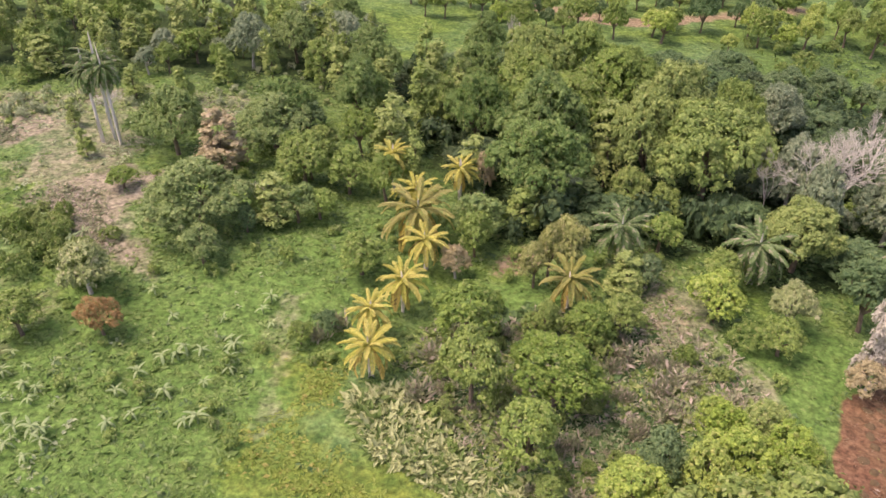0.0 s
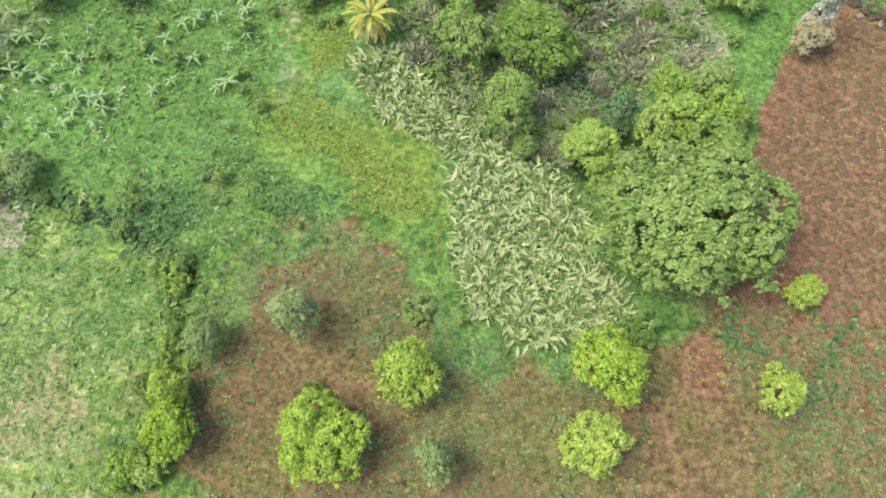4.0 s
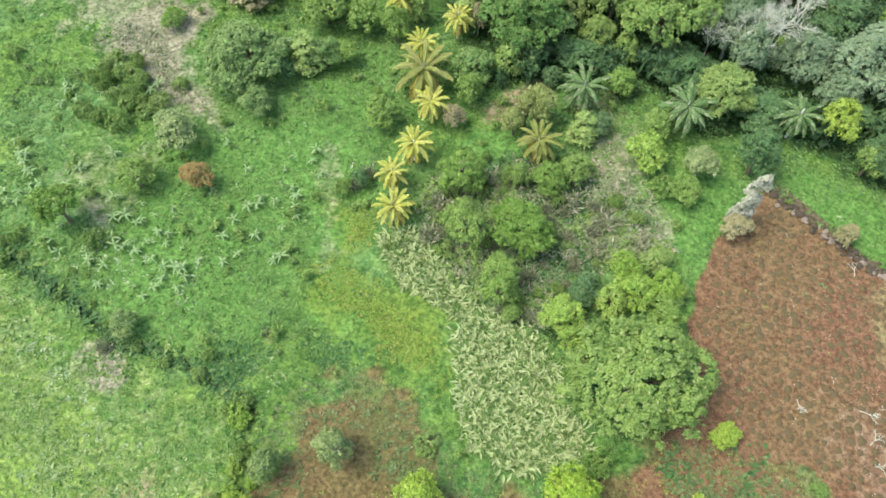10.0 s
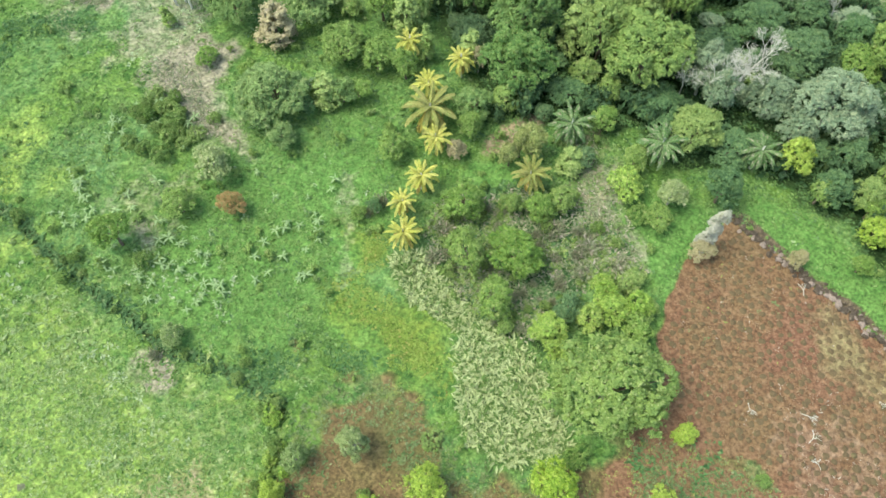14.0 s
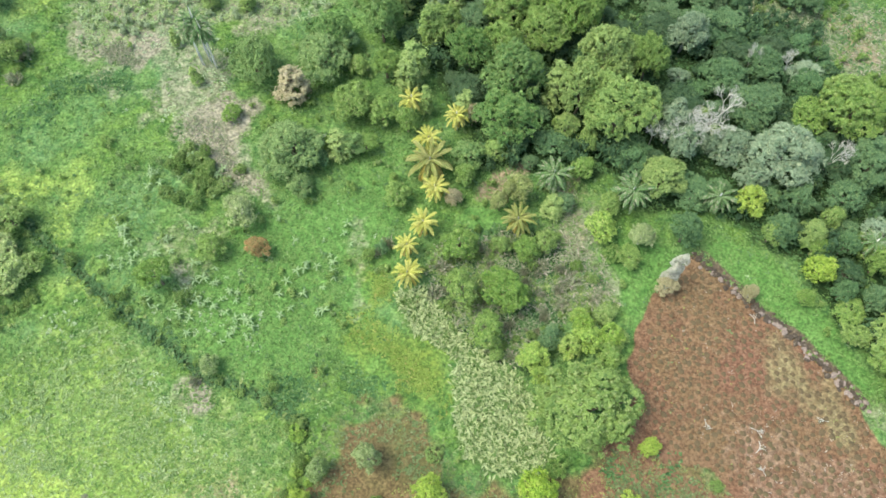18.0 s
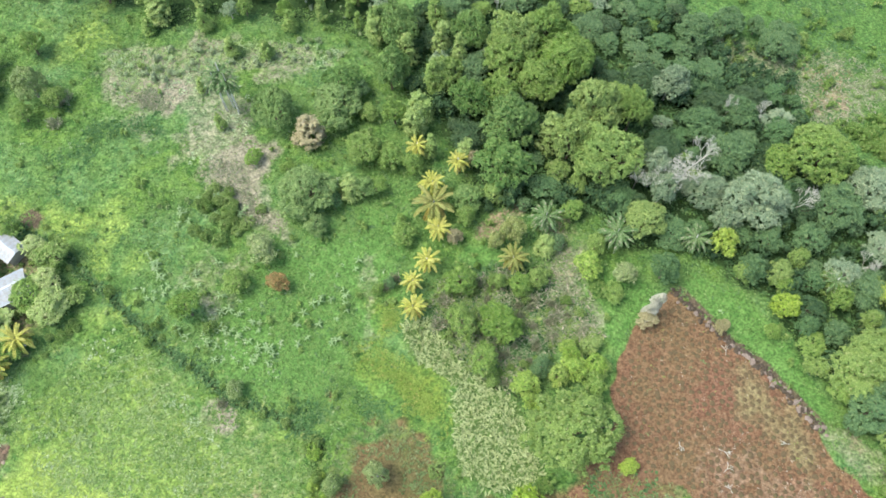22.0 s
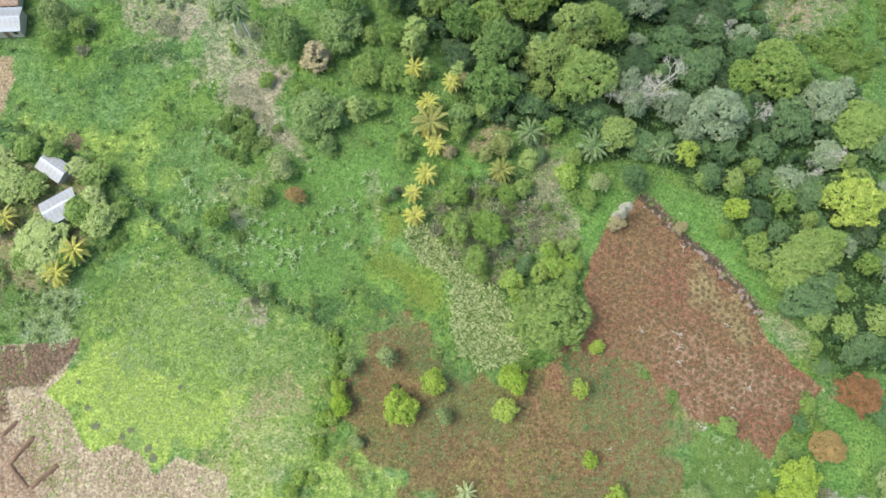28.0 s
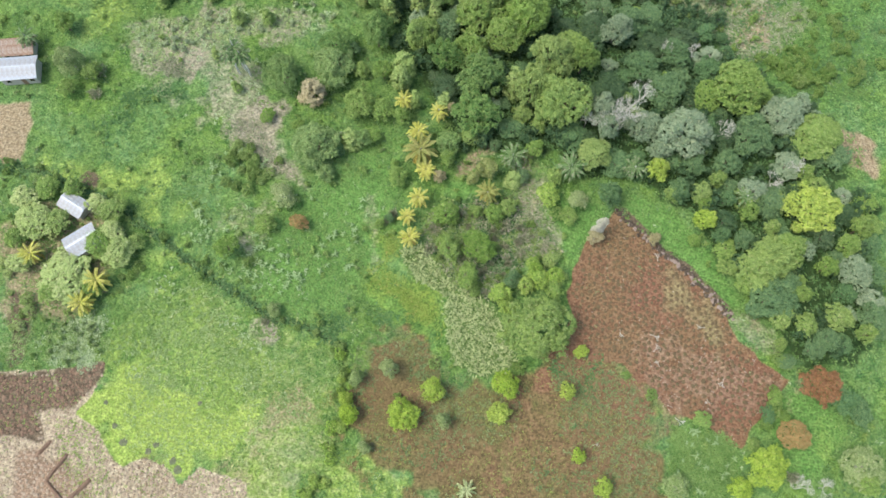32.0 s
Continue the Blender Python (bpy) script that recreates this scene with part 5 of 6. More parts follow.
PALM_TRUNK = mesh_of("palm_trunk", *(lambda a: (a[0], [a[1]]))(tubes_arrays([[(0, 0, -0.05, 1.3), (0.1, 0, 0.25, 1.0), (0.1, 0.1, 0.6, 0.9), (0, 0, 1, 0.8)]], 9)), WHITE_BARK, True)


def plant_palms(name, kind, spots, label, group, fronds, lift, seed, category="palm tree", old=""):
    meshes = [frond_mesh(old if old and k == 2 else kind, seed + k, droop=0.2 + 0.16 * k) for k in range(3)]
    r = random.Random(seed)
    for x, y, spread, height in spots:
        palm = new(name)
        palm.matrix_basis = pose(x, y, level(x, y), 0, 0, r.uniform(0, 360))
        rise = height * 0.62
        part("trunk", PALM_TRUNK, palm, m=Matrix.Diagonal((0.16, 0.16, rise, 1)))
        for k in range(fronds):
            low = k / fronds
            m = pose(0, 0, rise, 0, 0, 137.5 * k + r.uniform(-12, 12)) @ pose(0, 0, 0, r.uniform(-14, 14), lift + 55 * low ** 1.5 - 45 * (1 - low) ** 2, 0)
            s = spread / 2 * (0.92 + 0.28 * low) * r.uniform(0.9, 1.1)
            part("frond", meshes[0 if low < 0.4 else 1 if low < 0.8 else 2], palm, m=m @ Matrix.Diagonal((s, s, s, 1)))
        tagged(palm, label, category, group)


plant_palms("coconut_palm", "yellow_palm", [(x, y, w * 0.9, h) for x, y, w, h in YELLOW_PALM], "young coconut palm with golden yellow fronds", "yellow coconut palms", 30, -2, 31, old="old_palm")
plant_palms("coconut_palm", "brown_palm", BROWN_PALM, "coconut palm with dull yellow-brown fronds", "brownish coconut palms", 30, 0, 41, old="old_palm")
plant_palms("royal_palm", "royal_palm", ROYAL_PALM, "tall palm with grey-green drooping fronds and pale trunk", "grey-green palms", 34, 18, 51)
plant_palms("silver_palm", "reed", SILVER_PALM, "low palm with silvery white fronds", "", 18, 0, 61)


# ---- banana plants
BANANA_LEAF = []
for seed in (1, 2, 3):
    s = np.linspace(0, 1, 7)
    wide = 0.115 * np.sin(np.pi * np.clip(0.08 + 0.9 * s, 0, 1)) ** 0.7
    mid = np.stack([s, 0 * s, 0.55 * s - (0.55 + 0.15 * seed) * s ** 2], 1)
    rows = np.stack([mid + np.stack([0 * s, wide, -0.25 * wide], 1), mid, mid - np.stack([0 * s, wide, 0.25 * wide], 1)], 1)
    i = (np.arange(6)[:, None] * 3 + np.arange(2)[None]).ravel()
    BANANA_LEAF.append(mesh_of("banana_leaf", rows.reshape(-1, 3), [np.stack([i, i + 1, i + 4, i + 3], 1)], LEAF["banana"], True))
BANANA_STEM = mesh_of("banana_stem", *(lambda a: (a[0], [a[1]]))(tubes_arrays([[(0, 0, -0.05, 0.11), (0, 0, 0.5, 0.09), (0, 0, 1.0, 0.05)]], 7)), LEAF["banana"], True)
BANANAS = np.concatenate([scatter(BANANA_GROVE, 22, 76), scatter(BANANA_SLOPE, 26, 77), scatter(BANANA_WEST, 24, 71), scatter(BANANA_WIDE, 22, 72), scatter(BANANA_NORTH, 20, 73), scatter(PALE_NORTH, 26, 74), scatter(GREEN_PATCH, 22, 75)])
r = random.Random(5)
for x, y in BANANAS:
    plant = new("banana_plant")
    s = r.uniform(0.4, 0.85)
    plant.matrix_basis = pose(x, y, level(x, y), 0, 0, r.uniform(0, 360))
    part("stem", BANANA_STEM, plant, m=Matrix.Diagonal((s, s, s, 1)))
    for k in range(r.choice((5, 6, 7))):
        part("leaf", r.choice(BANANA_LEAF), plant, m=pose(0, 0, s * r.uniform(0.8, 1.0), 0, r.uniform(-40, 25), 137.5 * k + r.uniform(-20, 20)) @ Matrix.Diagonal((s * r.uniform(0.8, 1.2),) * 3 + (1,)))
    tagged(plant, "pale green banana plant with arching broad leaves in the meadow", "banana plant", "banana plants")


def patchy(size, seed, low=0.35, high=0.65):
    return lambda x, y: np.clip((lattice(x, y, size, seed) - low) / (high - low), 0, 1)


WHOLE = [(-88, -60), (86, -60), (90, 48), (-88, 48)]
SOILS = (RED_FIELD, OLIVE_PLOT, BROWN_TAIL, PLOUGHED, DARK_SOIL, YARD, REED_PATCH, HERB_PATCH, LIME_MEADOW)


def bush_land(x, y):
    """Open grass, but for the smooth light meadow."""
    free = open_grass(x, y)
    for o in (LIME_COVER, PALE_LIME, LIME_SOUTH):
        free = np.where(edge_distance(o, x, y) > -1, 0.12 * free, free)
    return free


def open_grass(x, y):
    free = np.ones(len(x))
    for o in SOILS:
        free = np.where(edge_distance(o, x, y) > -0.3, 0, free)
    for o in (FOREST, EAST_SCRUB, SCRUB_GROVE, REED_TAIL):
        free = np.where(edge_distance(o, x, y) > 0.5, 0.12 * free, free)
    for o in (LIME_SOUTH, BARE_N, BARE_D, BARE_B, EAST_LAWN, EAST_STRIP, GROVE_LAWN, LIME_LAWN, EAST_PALE):
        free = np.where(edge_distance(o, x, y) > 0.5, 0.25 * free, free)
    free = np.where(edge_distance(NORTH_SCRUB, x, y) > 0, 0.4 * free, free)
    for o in (DRY_A, DRY_B, DRY_C, PALE_NORTH):
        free = np.where(edge_distance(o, x, y) > 0, 0.3 * free, free)
    free = np.where(line_distance(DITCH, x, y) < 1.0, 0, free)
    return free * (0.35 + 0.65 * patchy(7, 61)(x, y))


# ---- shrubs
def shrub_mesh(kind, seed, clump=0.16, leaves=8):
    r = random.Random(seed)
    lobes = [(r.uniform(-0.5, 0.5), r.uniform(-0.5, 0.5), r.uniform(0.35, 0.75), r.uniform(0.35, 0.5), 0.9) for _ in range(6)]
    v, f, q = crown_arrays(lobes, clump, clump * 0.85, leaves, seed)
    return mesh_of(kind + "_leaves", v, [f, q], LEAF[kind])


def twig_shrub(kind, seed, count=260):
    """A loose shrub of thin upright twigs and narrow leaves."""
    r = np.random.default_rng(seed)
    way = np.stack([*r.normal(size=(2, count)), r.uniform(0.5, 2.2, count)], 1)
    base = np.stack([*(r.normal(size=(2, count)) * 0.34), r.uniform(0.0, 0.45, count)], 1)
    base[:, :2] += 0.25 * way[:, :2] * base[:, 2:]
    long = r.uniform(0.3, 0.75, count)
    v, f = leaf_blades(base, way, r.normal(size=(count, 3)) + (0, 0, 0.6), long, long * r.uniform(0.05, 0.15, count), 0.2, 0.1)
    v[:, 2] = np.maximum(v[:, 2], 0.0)
    return mesh_of(kind + "_leaves", v, [f], LEAF[kind])


SHRUBS = {kind: [shrub_mesh(kind, 300 + 7 * k, 0.115, 8) for k in range(3)] for kind in ("shrub", "garden", "column_round")}
SHRUBS["grey_shrub"] = [twig_shrub("grey_shrub", 320 + k) for k in range(4)]


THICKET = {kind: [shrub_mesh(kind, 400 + 7 * k, 0.3, 9) for k in range(4)] for kind in ("shrub", "hoary", "dark", "pale", "sage")}


def plant_shrubs(name, kind, spots, label, group, seed):
    r = random.Random(seed)
    for x, y, spread, height in spots:
        ob = new(name, r.choice(SHRUBS[kind]))
        ob.matrix_basis = pose(x, y, level(x, y) - 0.05, 0, 0, r.uniform(0, 360)) @ Matrix.Diagonal((spread / 2, spread / 2, height / 1.15, 1))
        tagged(ob, label, "shrub", group)


def shrub_thicket(name, kind, spots, label, seed):
    """Many shrubs too alike to count, in one mesh."""
    r = np.random.default_rng(seed)
    src = [np.array([v.co for v in m.vertices]) for m in THICKET[kind]]
    tri = [np.array([p.vertices for p in m.polygons if len(p.vertices) == 3]) for m in THICKET[kind]]
    quad = [np.array([p.vertices for p in m.polygons if len(p.vertices) == 4]) for m in THICKET[kind]]
    verts, tris, quads, at = [], [], [], 0
    for x, y, spread, height in spots:
        k, g = r.integers(len(src)), r.uniform(0, 6.28)
        v = src[k]
        turned = np.stack([v[:, 0] * math.cos(g) - v[:, 1] * math.sin(g), v[:, 0] * math.sin(g) + v[:, 1] * math.cos(g), v[:, 2]], 1)
        verts.append(turned * (spread / 2, spread / 2, height / 1.15) + (x, y, level(x, y) - 0.05))
        tris.append(tri[k] + at), quads.append(quad[k] + at)
        at += len(v)
    tagged(new(name, mesh_of(name, np.concatenate(verts), [np.concatenate(tris), np.concatenate(quads)], LEAF[kind])), label, "shrubs", kind="stuff")


def random_spots(places, low, high, seed):
    r = random.Random(seed)
    return [(float(x), float(y), (s := r.uniform(low, high)), s * r.uniform(0.6, 1.0)) for x, y in places]


plant_shrubs("shrub", "shrub", SHRUB, "leafy dark green shrub", "green shrubs", 1)
plant_shrubs("grey_shrub", "grey_shrub", GREY_SHRUB, "dry grey-brown shrub with thin twigs", "grey shrubs", 2)
# thicket carries the shade below the crowns in its leaf colour
shrub_thicket("woodland_thicket", "dark", random_spots(np.concatenate([scatter(FOREST, 260, 81), scatter(EAST_SCRUB, 60, 91)]), 1.8, 4.2, 3), "leafy green thicket under the trees, coloured dark for shade", 4)
plant_shrubs("shrub", "shrub", random_spots(along(DITCH, 2.0, 1.1, 82), 0.8, 2.0, 5), "leafy green shrub beside the ditch", "ditch shrubs", 6)
plant_shrubs("shrub", "column_round", random_spots(along(DITCH_SOUTH, 1.0, 0.9, 83), 1.2, 3.2, 7), "leafy green hedge shrub", "hedge shrubs", 8)
plant_shrubs("shrub", "shrub", random_spots(along(HEDGE_BRANCH, 1.2, 0.5, 84), 1.2, 2.0, 9), "leafy green hedge shrub", "hedge shrubs", 10)
plant_shrubs("shrub", "shrub", random_spots(along(HEDGE_NORTH, 1.1, 0.7, 92), 1.4, 3.0, 31), "leafy green hedge shrub", "hedge shrubs", 32)
plant_shrubs("shrub", "garden", random_spots(scatter(HOUSE_YARD, 26, 85), 1.0, 2.8, 11), "leafy garden shrub near the houses", "garden shrubs", 12)
plant_shrubs("grey_shrub", "grey_shrub", random_spots(scatter(SCRUB_GROVE, 70, 86), 0.7, 1.7, 13), "dry grey-brown shrub with thin twigs", "grey shrubs", 14)
plant_shrubs("shrub", "shrub", random_spots(scatter(SCRUB_GROVE, 40, 87), 0.7, 1.8, 15), "leafy dark green shrub", "green shrubs", 16)


plant_shrubs("shrub", "shrub", random_spots(scatter(NORTH_SCRUB, 44, 88), 1.4, 3.6, 17), "leafy green shrub on the open slope", "slope shrubs", 18)
shrub_thicket("slope_thicket", "shrub", random_spots(np.concatenate([scatter(NORTH_SCRUB, 110, 90, patchy(10, 76)), scatter(DULL_SLOPE, 90, 151)]), 0.8, 2.0, 21), "low green thicket on the open slope", 22)
shrub_thicket("pale_thicket", "hoary", random_spots(np.concatenate([scatter(PALE_NORTH, 50, 77), scatter(NORTHWEST_WOOD, 60, 78)]), 0.5, 1.5, 23), "pale grey-green bushes on dry ground", 24)
shrub_thicket("pale_bushes", "sage", random_spots(np.concatenate([scatter(WHOLE, 240, 133, lambda x, y: bush_land(x, y) * patchy(9, 82, 0.4, 0.7)(x, y)), scatter(PALE_WEST, 40, 134)]), 0.4, 1.1, 25), "small pale green bushes strewn over the meadow", 26)
shrub_thicket("light_bushes", "pale", random_spots(scatter(WHOLE, 260, 135, bush_land), 0.5, 1.4, 27), "low light green bushes strewn over the meadow", 28)
shrub_thicket("meadow_bushes", "shrub", random_spots(scatter(WHOLE, 120, 89, bush_land), 0.5, 1.3, 19), "low leafy bushes strewn over the meadow", 20)


# ---- low growth that nobody could count
def herb_mat(name, kind, places, leaves, low, high, label, seed, rise=0.18, width=0.27):
    """Many small tufts in one mesh."""
    r = np.random.default_rng(seed)
    n = len(places)
    size = r.uniform(low, high, n)
    owner = np.repeat(np.arange(n), leaves)
    z = relief(places[:, 0], places[:, 1])
    base = np.stack([places[owner, 0], places[owner, 1], z[owner] - 0.02], 1)
    way = np.stack([*r.normal(size=(2, n * leaves)), rise * r.uniform(0.5, 1.4, n * leaves)], 1)
    long = size[owner] * r.uniform(0.6, 1.2, n * leaves)
    base[:, :2] += r.normal(size=(n * leaves, 2)) * 0.22 * size[owner][:, None]
    face = np.stack([*(r.normal(size=(2, n * leaves)) * 0.3), np.ones(n * leaves)], 1)
    v, f = leaf_blades(base, way, face, long, long * width, 0.2, 0.15)
    tagged(new(name, mesh_of(name, v, [f], LEAF[kind])), label, "plants", kind="stuff")


herb_mat("meadow_herbs", "meadow", scatter(WHOLE, 44000, 91, open_grass), 5, 0.2, 0.62, "low green meadow herbs and grass tufts", 1)
herb_mat("meadow_weeds", "dark_herb", scatter(WHOLE, 7000, 121, lambda x, y: bush_land(x, y) * patchy(2.6, 74, 0.45, 0.75)(x, y)), 6, 0.25, 0.6, "dark green weeds in the meadow", 18)
herb_mat("pale_herbs", "pale_herb", np.concatenate([scatter(LIME_COVER, 2600, 146, patchy(7, 86, 0.2, 0.6), 3), scatter(PALE_LIME, 1700, 92, patchy(4, 62, 0.4, 0.7), 3), scatter(PALE_WEST, 900, 79), scatter(GREEN_WEST, 300, 80), scatter(PALE_NORTH, 1800, 93, patchy(5, 63)), scatter(WHOLE, 2200, 94, lambda x, y: open_grass(x, y) * patchy(2.2, 75, 0.5, 0.8)(x, y))]), 6, 0.18, 0.48, "pale grey-green broad-leaved weeds", 2)
herb_mat("whitish_weeds", "white_herb", np.concatenate([scatter(PALE_LIME, 420, 132, patchy(5, 81), 4), scatter(PALE_WEST, 1200, 122, patchy(3, 83, 0.0, 0.4), 3), scatter(PALE_NORTH, 700, 129, patchy(4, 79, 0.3, 0.6)), scatter(DRY_A, 160, 149, patchy(3, 89, 0.4, 0.6)), scatter(DRY_C, 120, 150, patchy(3, 90, 0.4, 0.6)), scatter(BANANA_WEST, 60, 130), scatter(WHOLE, 500, 131, lambda x, y: open_grass(x, y) * patchy(6, 80, 0.5, 0.8)(x, y))]), 8, 0.25, 0.55, "whitish broad-leaved weeds", 22)
herb_mat("broad_weeds", "pale_herb", np.concatenate([scatter(PALE_LIME, 260, 123, patchy(7, 77), 4), scatter(PALE_NORTH, 320, 124)]), 7, 0.4, 0.9, "tall pale broad-leaved weeds", 19, 0.25, 0.22)
herb_mat("crop_rows", "lime_herb", np.concatenate([scatter(CROP_ROWS, 700, 125), scatter(PLOUGHED, 900, 126, patchy(6, 78, 0.45, 0.65))]), 6, 0.2, 0.42, "pale green crop tufts on tilled soil", 20)
herb_mat("lime_herbs", "lime_herb", np.concatenate([scatter(LIME_COVER, 2200, 95, lambda x, y: edge_distance(PLOUGHED, x, y) < -0.3, 3), scatter(LIME_MEADOW, 2600, 143, None, 1), scatter(LIME_EDGE, 4500, 96, patchy(6, 64, 0.2, 0.6)), scatter(WEST_LIME, 1500, 97, None, 5), scatter(LIME_SPOT, 90, 98)]), 5, 0.12, 0.32, "short lime-green grass tufts", 3)
herb_mat("gold_herbs", "gold_herb", scatter(HERB_PATCH, 4500, 99, patchy(3, 68, 0.2, 0.6), 4), 6, 0.2, 0.5, "yellow-green fern-like herbs", 4)
herb_mat("cream_leaf_plants", "reed", np.concatenate([scatter(REED_PATCH, 760, 100, None, 0.8), scatter(REED_TAIL, 480, 101, None, 0.4)]), 9, 0.6, 1.2, "dense stand of cream-coloured broad-leaved plants", 5, 0.5, 0.135)
herb_mat("plot_weeds", "plot_weed", np.concatenate([scatter(OLIVE_PLOT, 800, 147, patchy(5, 87, 0.4, 0.65)), scatter(BROWN_TAIL, 150, 148, patchy(4, 88))]), 6, 0.25, 0.6, "dark green weeds on the bare plot", 25)
herb_mat("plot_herbs", "plot_herb", np.concatenate([scatter(OLIVE_PLOT, 2600, 102, patchy(8, 65, 0.3, 0.65)), scatter(RED_FIELD, 60, 114, patchy(8, 70, 0.5, 0.75))]), 6, 0.2, 0.55, "small grey-green crop plants in rows of bare soil", 6)
herb_mat("dark_herbs", "dark_herb", np.concatenate([scatter(HERB_CLUSTER, 260, 136, patchy(3, 84, 0.3, 0.55), 4), scatter(HERB_CLUSTER_B, 40, 137), scatter(DARK_HERBS, 1400, 103, None, 5), scatter(DARK_HERBS_B, 450, 104, None, 3), scatter(GREEN_HERBS, 500, 112, None, 4)]), 6, 0.3, 0.7, "dark green broad-leaved weeds", 16)
herb_mat("plot_grass", "gold_herb", np.concatenate([scatter(OLIVE_PLOT, 4200, 105, patchy(6, 66, 0.25, 0.6)), scatter(RED_FIELD, 120, 115, patchy(6, 71, 0.5, 0.75))]), 5, 0.12, 0.32, "thin olive grass on the bare plot", 7)
# dark leaves make up the shaded gaps under the trees
herb_mat("undergrowth", "dark_herb", np.concatenate([scatter(SCRUB_GROVE, 1800, 142), scatter(FOREST, 6000, 106), scatter(NORTH_SCRUB, 2500, 116, patchy(9, 72)), along(DITCH, 0.06, 0.5, 108)]), 7, 0.3, 0.8, "tangled undergrowth, its dark green standing for shade under trees", 8)
herb_mat("grove_herbs", "shrub", scatter(SCRUB_GROVE, 900, 107, patchy(4, 85)), 7, 0.3, 0.8, "tangled green weeds between the grove's shrubs", 23, 0.5)
herb_mat("ditch_herbs", "shrub", np.concatenate([along(DITCH, 0.4, 1.5, 127), along(DITCH_SOUTH, 0.14, 0.9, 109), along(HEDGE_BRANCH, 0.14, 0.6, 128)]), 7, 0.3, 0.8, "green weeds along the ditch", 21)
herb_mat("dry_scrub", "grey_shrub", np.concatenate([scatter(SCRUB_GROVE, 1900, 117, patchy(4, 73, 0.2, 0.55)), scatter(GROVE_DRY, 500, 144), scatter(STRIP_BARE, 260, 145), scatter(BARE_A, 500, 118), scatter(BARE_B, 400, 119), scatter(NORTH_BARE, 600, 120)]), 6, 0.25, 0.7, "dry grey-brown weeds and twigs", 17, 0.5, 0.14)
herb_mat("straw_litter", "straw", np.concatenate([scatter(RED_FIELD, 1500, 110), scatter(PLOUGHED, 3500, 111, patchy(5, 67))]), 4, 0.15, 0.4, "dry straw and sprouts on the tilled soil", 9, 0.35, 0.14)
herb_mat("field_litter", "chips", np.concatenate([scatter(SOIL_DEBRIS, 160, 138), scatter(SOIL_EAST, 120, 139), scatter(RED_FIELD, 90, 140)]), 4, 0.15, 0.5, "pale chips and dead twigs on the red soil", 24, 0.3, 0.13)
herb_mat("patch_herbs", "meadow", np.concatenate([scatter(GREEN_PATCH, 1800, 113), scatter(GREEN_FRINGE, 320, 141)]), 6, 0.3, 0.7, "dense green broad-leaved crop", 10)


# ---- planting mounds of the red field
def single_mounds(x, y, widths, heights, material, seed):
    """The mounds of the near half, each a piece of its own."""
    r = np.random.default_rng(seed + 50)
    ring = 8
    g, s = np.arange(ring) * 2 * math.pi / ring, np.arange(ring)
    quads = np.concatenate([np.stack([k * ring + s, k * ring + (s + 1) % ring, (k + 1) * ring + (s + 1) % ring, (k + 1) * ring + s], 1) for k in (0, 1)])
    tris = np.stack([2 * ring + s, 2 * ring + (s + 1) % ring, 0 * s + 3 * ring], 1)
    meshes = []
    for k in range(8):
        levels = [np.stack([(q := wide * r.uniform(0.7, 1.25, ring)) * np.cos(g), q * np.sin(g), up + r.normal(size=ring) * 0.12], 1) for wide, up in ((1.0, -0.3), (0.7, 0.6), (0.32, 0.95))]
        meshes.append(mesh_of("mound", np.concatenate(levels + [np.array([[0, 0, 1.0]])]), [quads, tris], material, True))
    field = tagged(new("mound_field"), "red field with rows of small planting mounds", "field", kind="structure")
    for a, b in zip(x.tolist(), y.tolist()):
        w = r.uniform(*widths)
        part("mound", meshes[r.integers(8)], field, m=pose(a, b, level(a, b), 0, 0, r.uniform(0, 360)) @ Matrix.Diagonal((w, w, r.uniform(*heights), 1)))


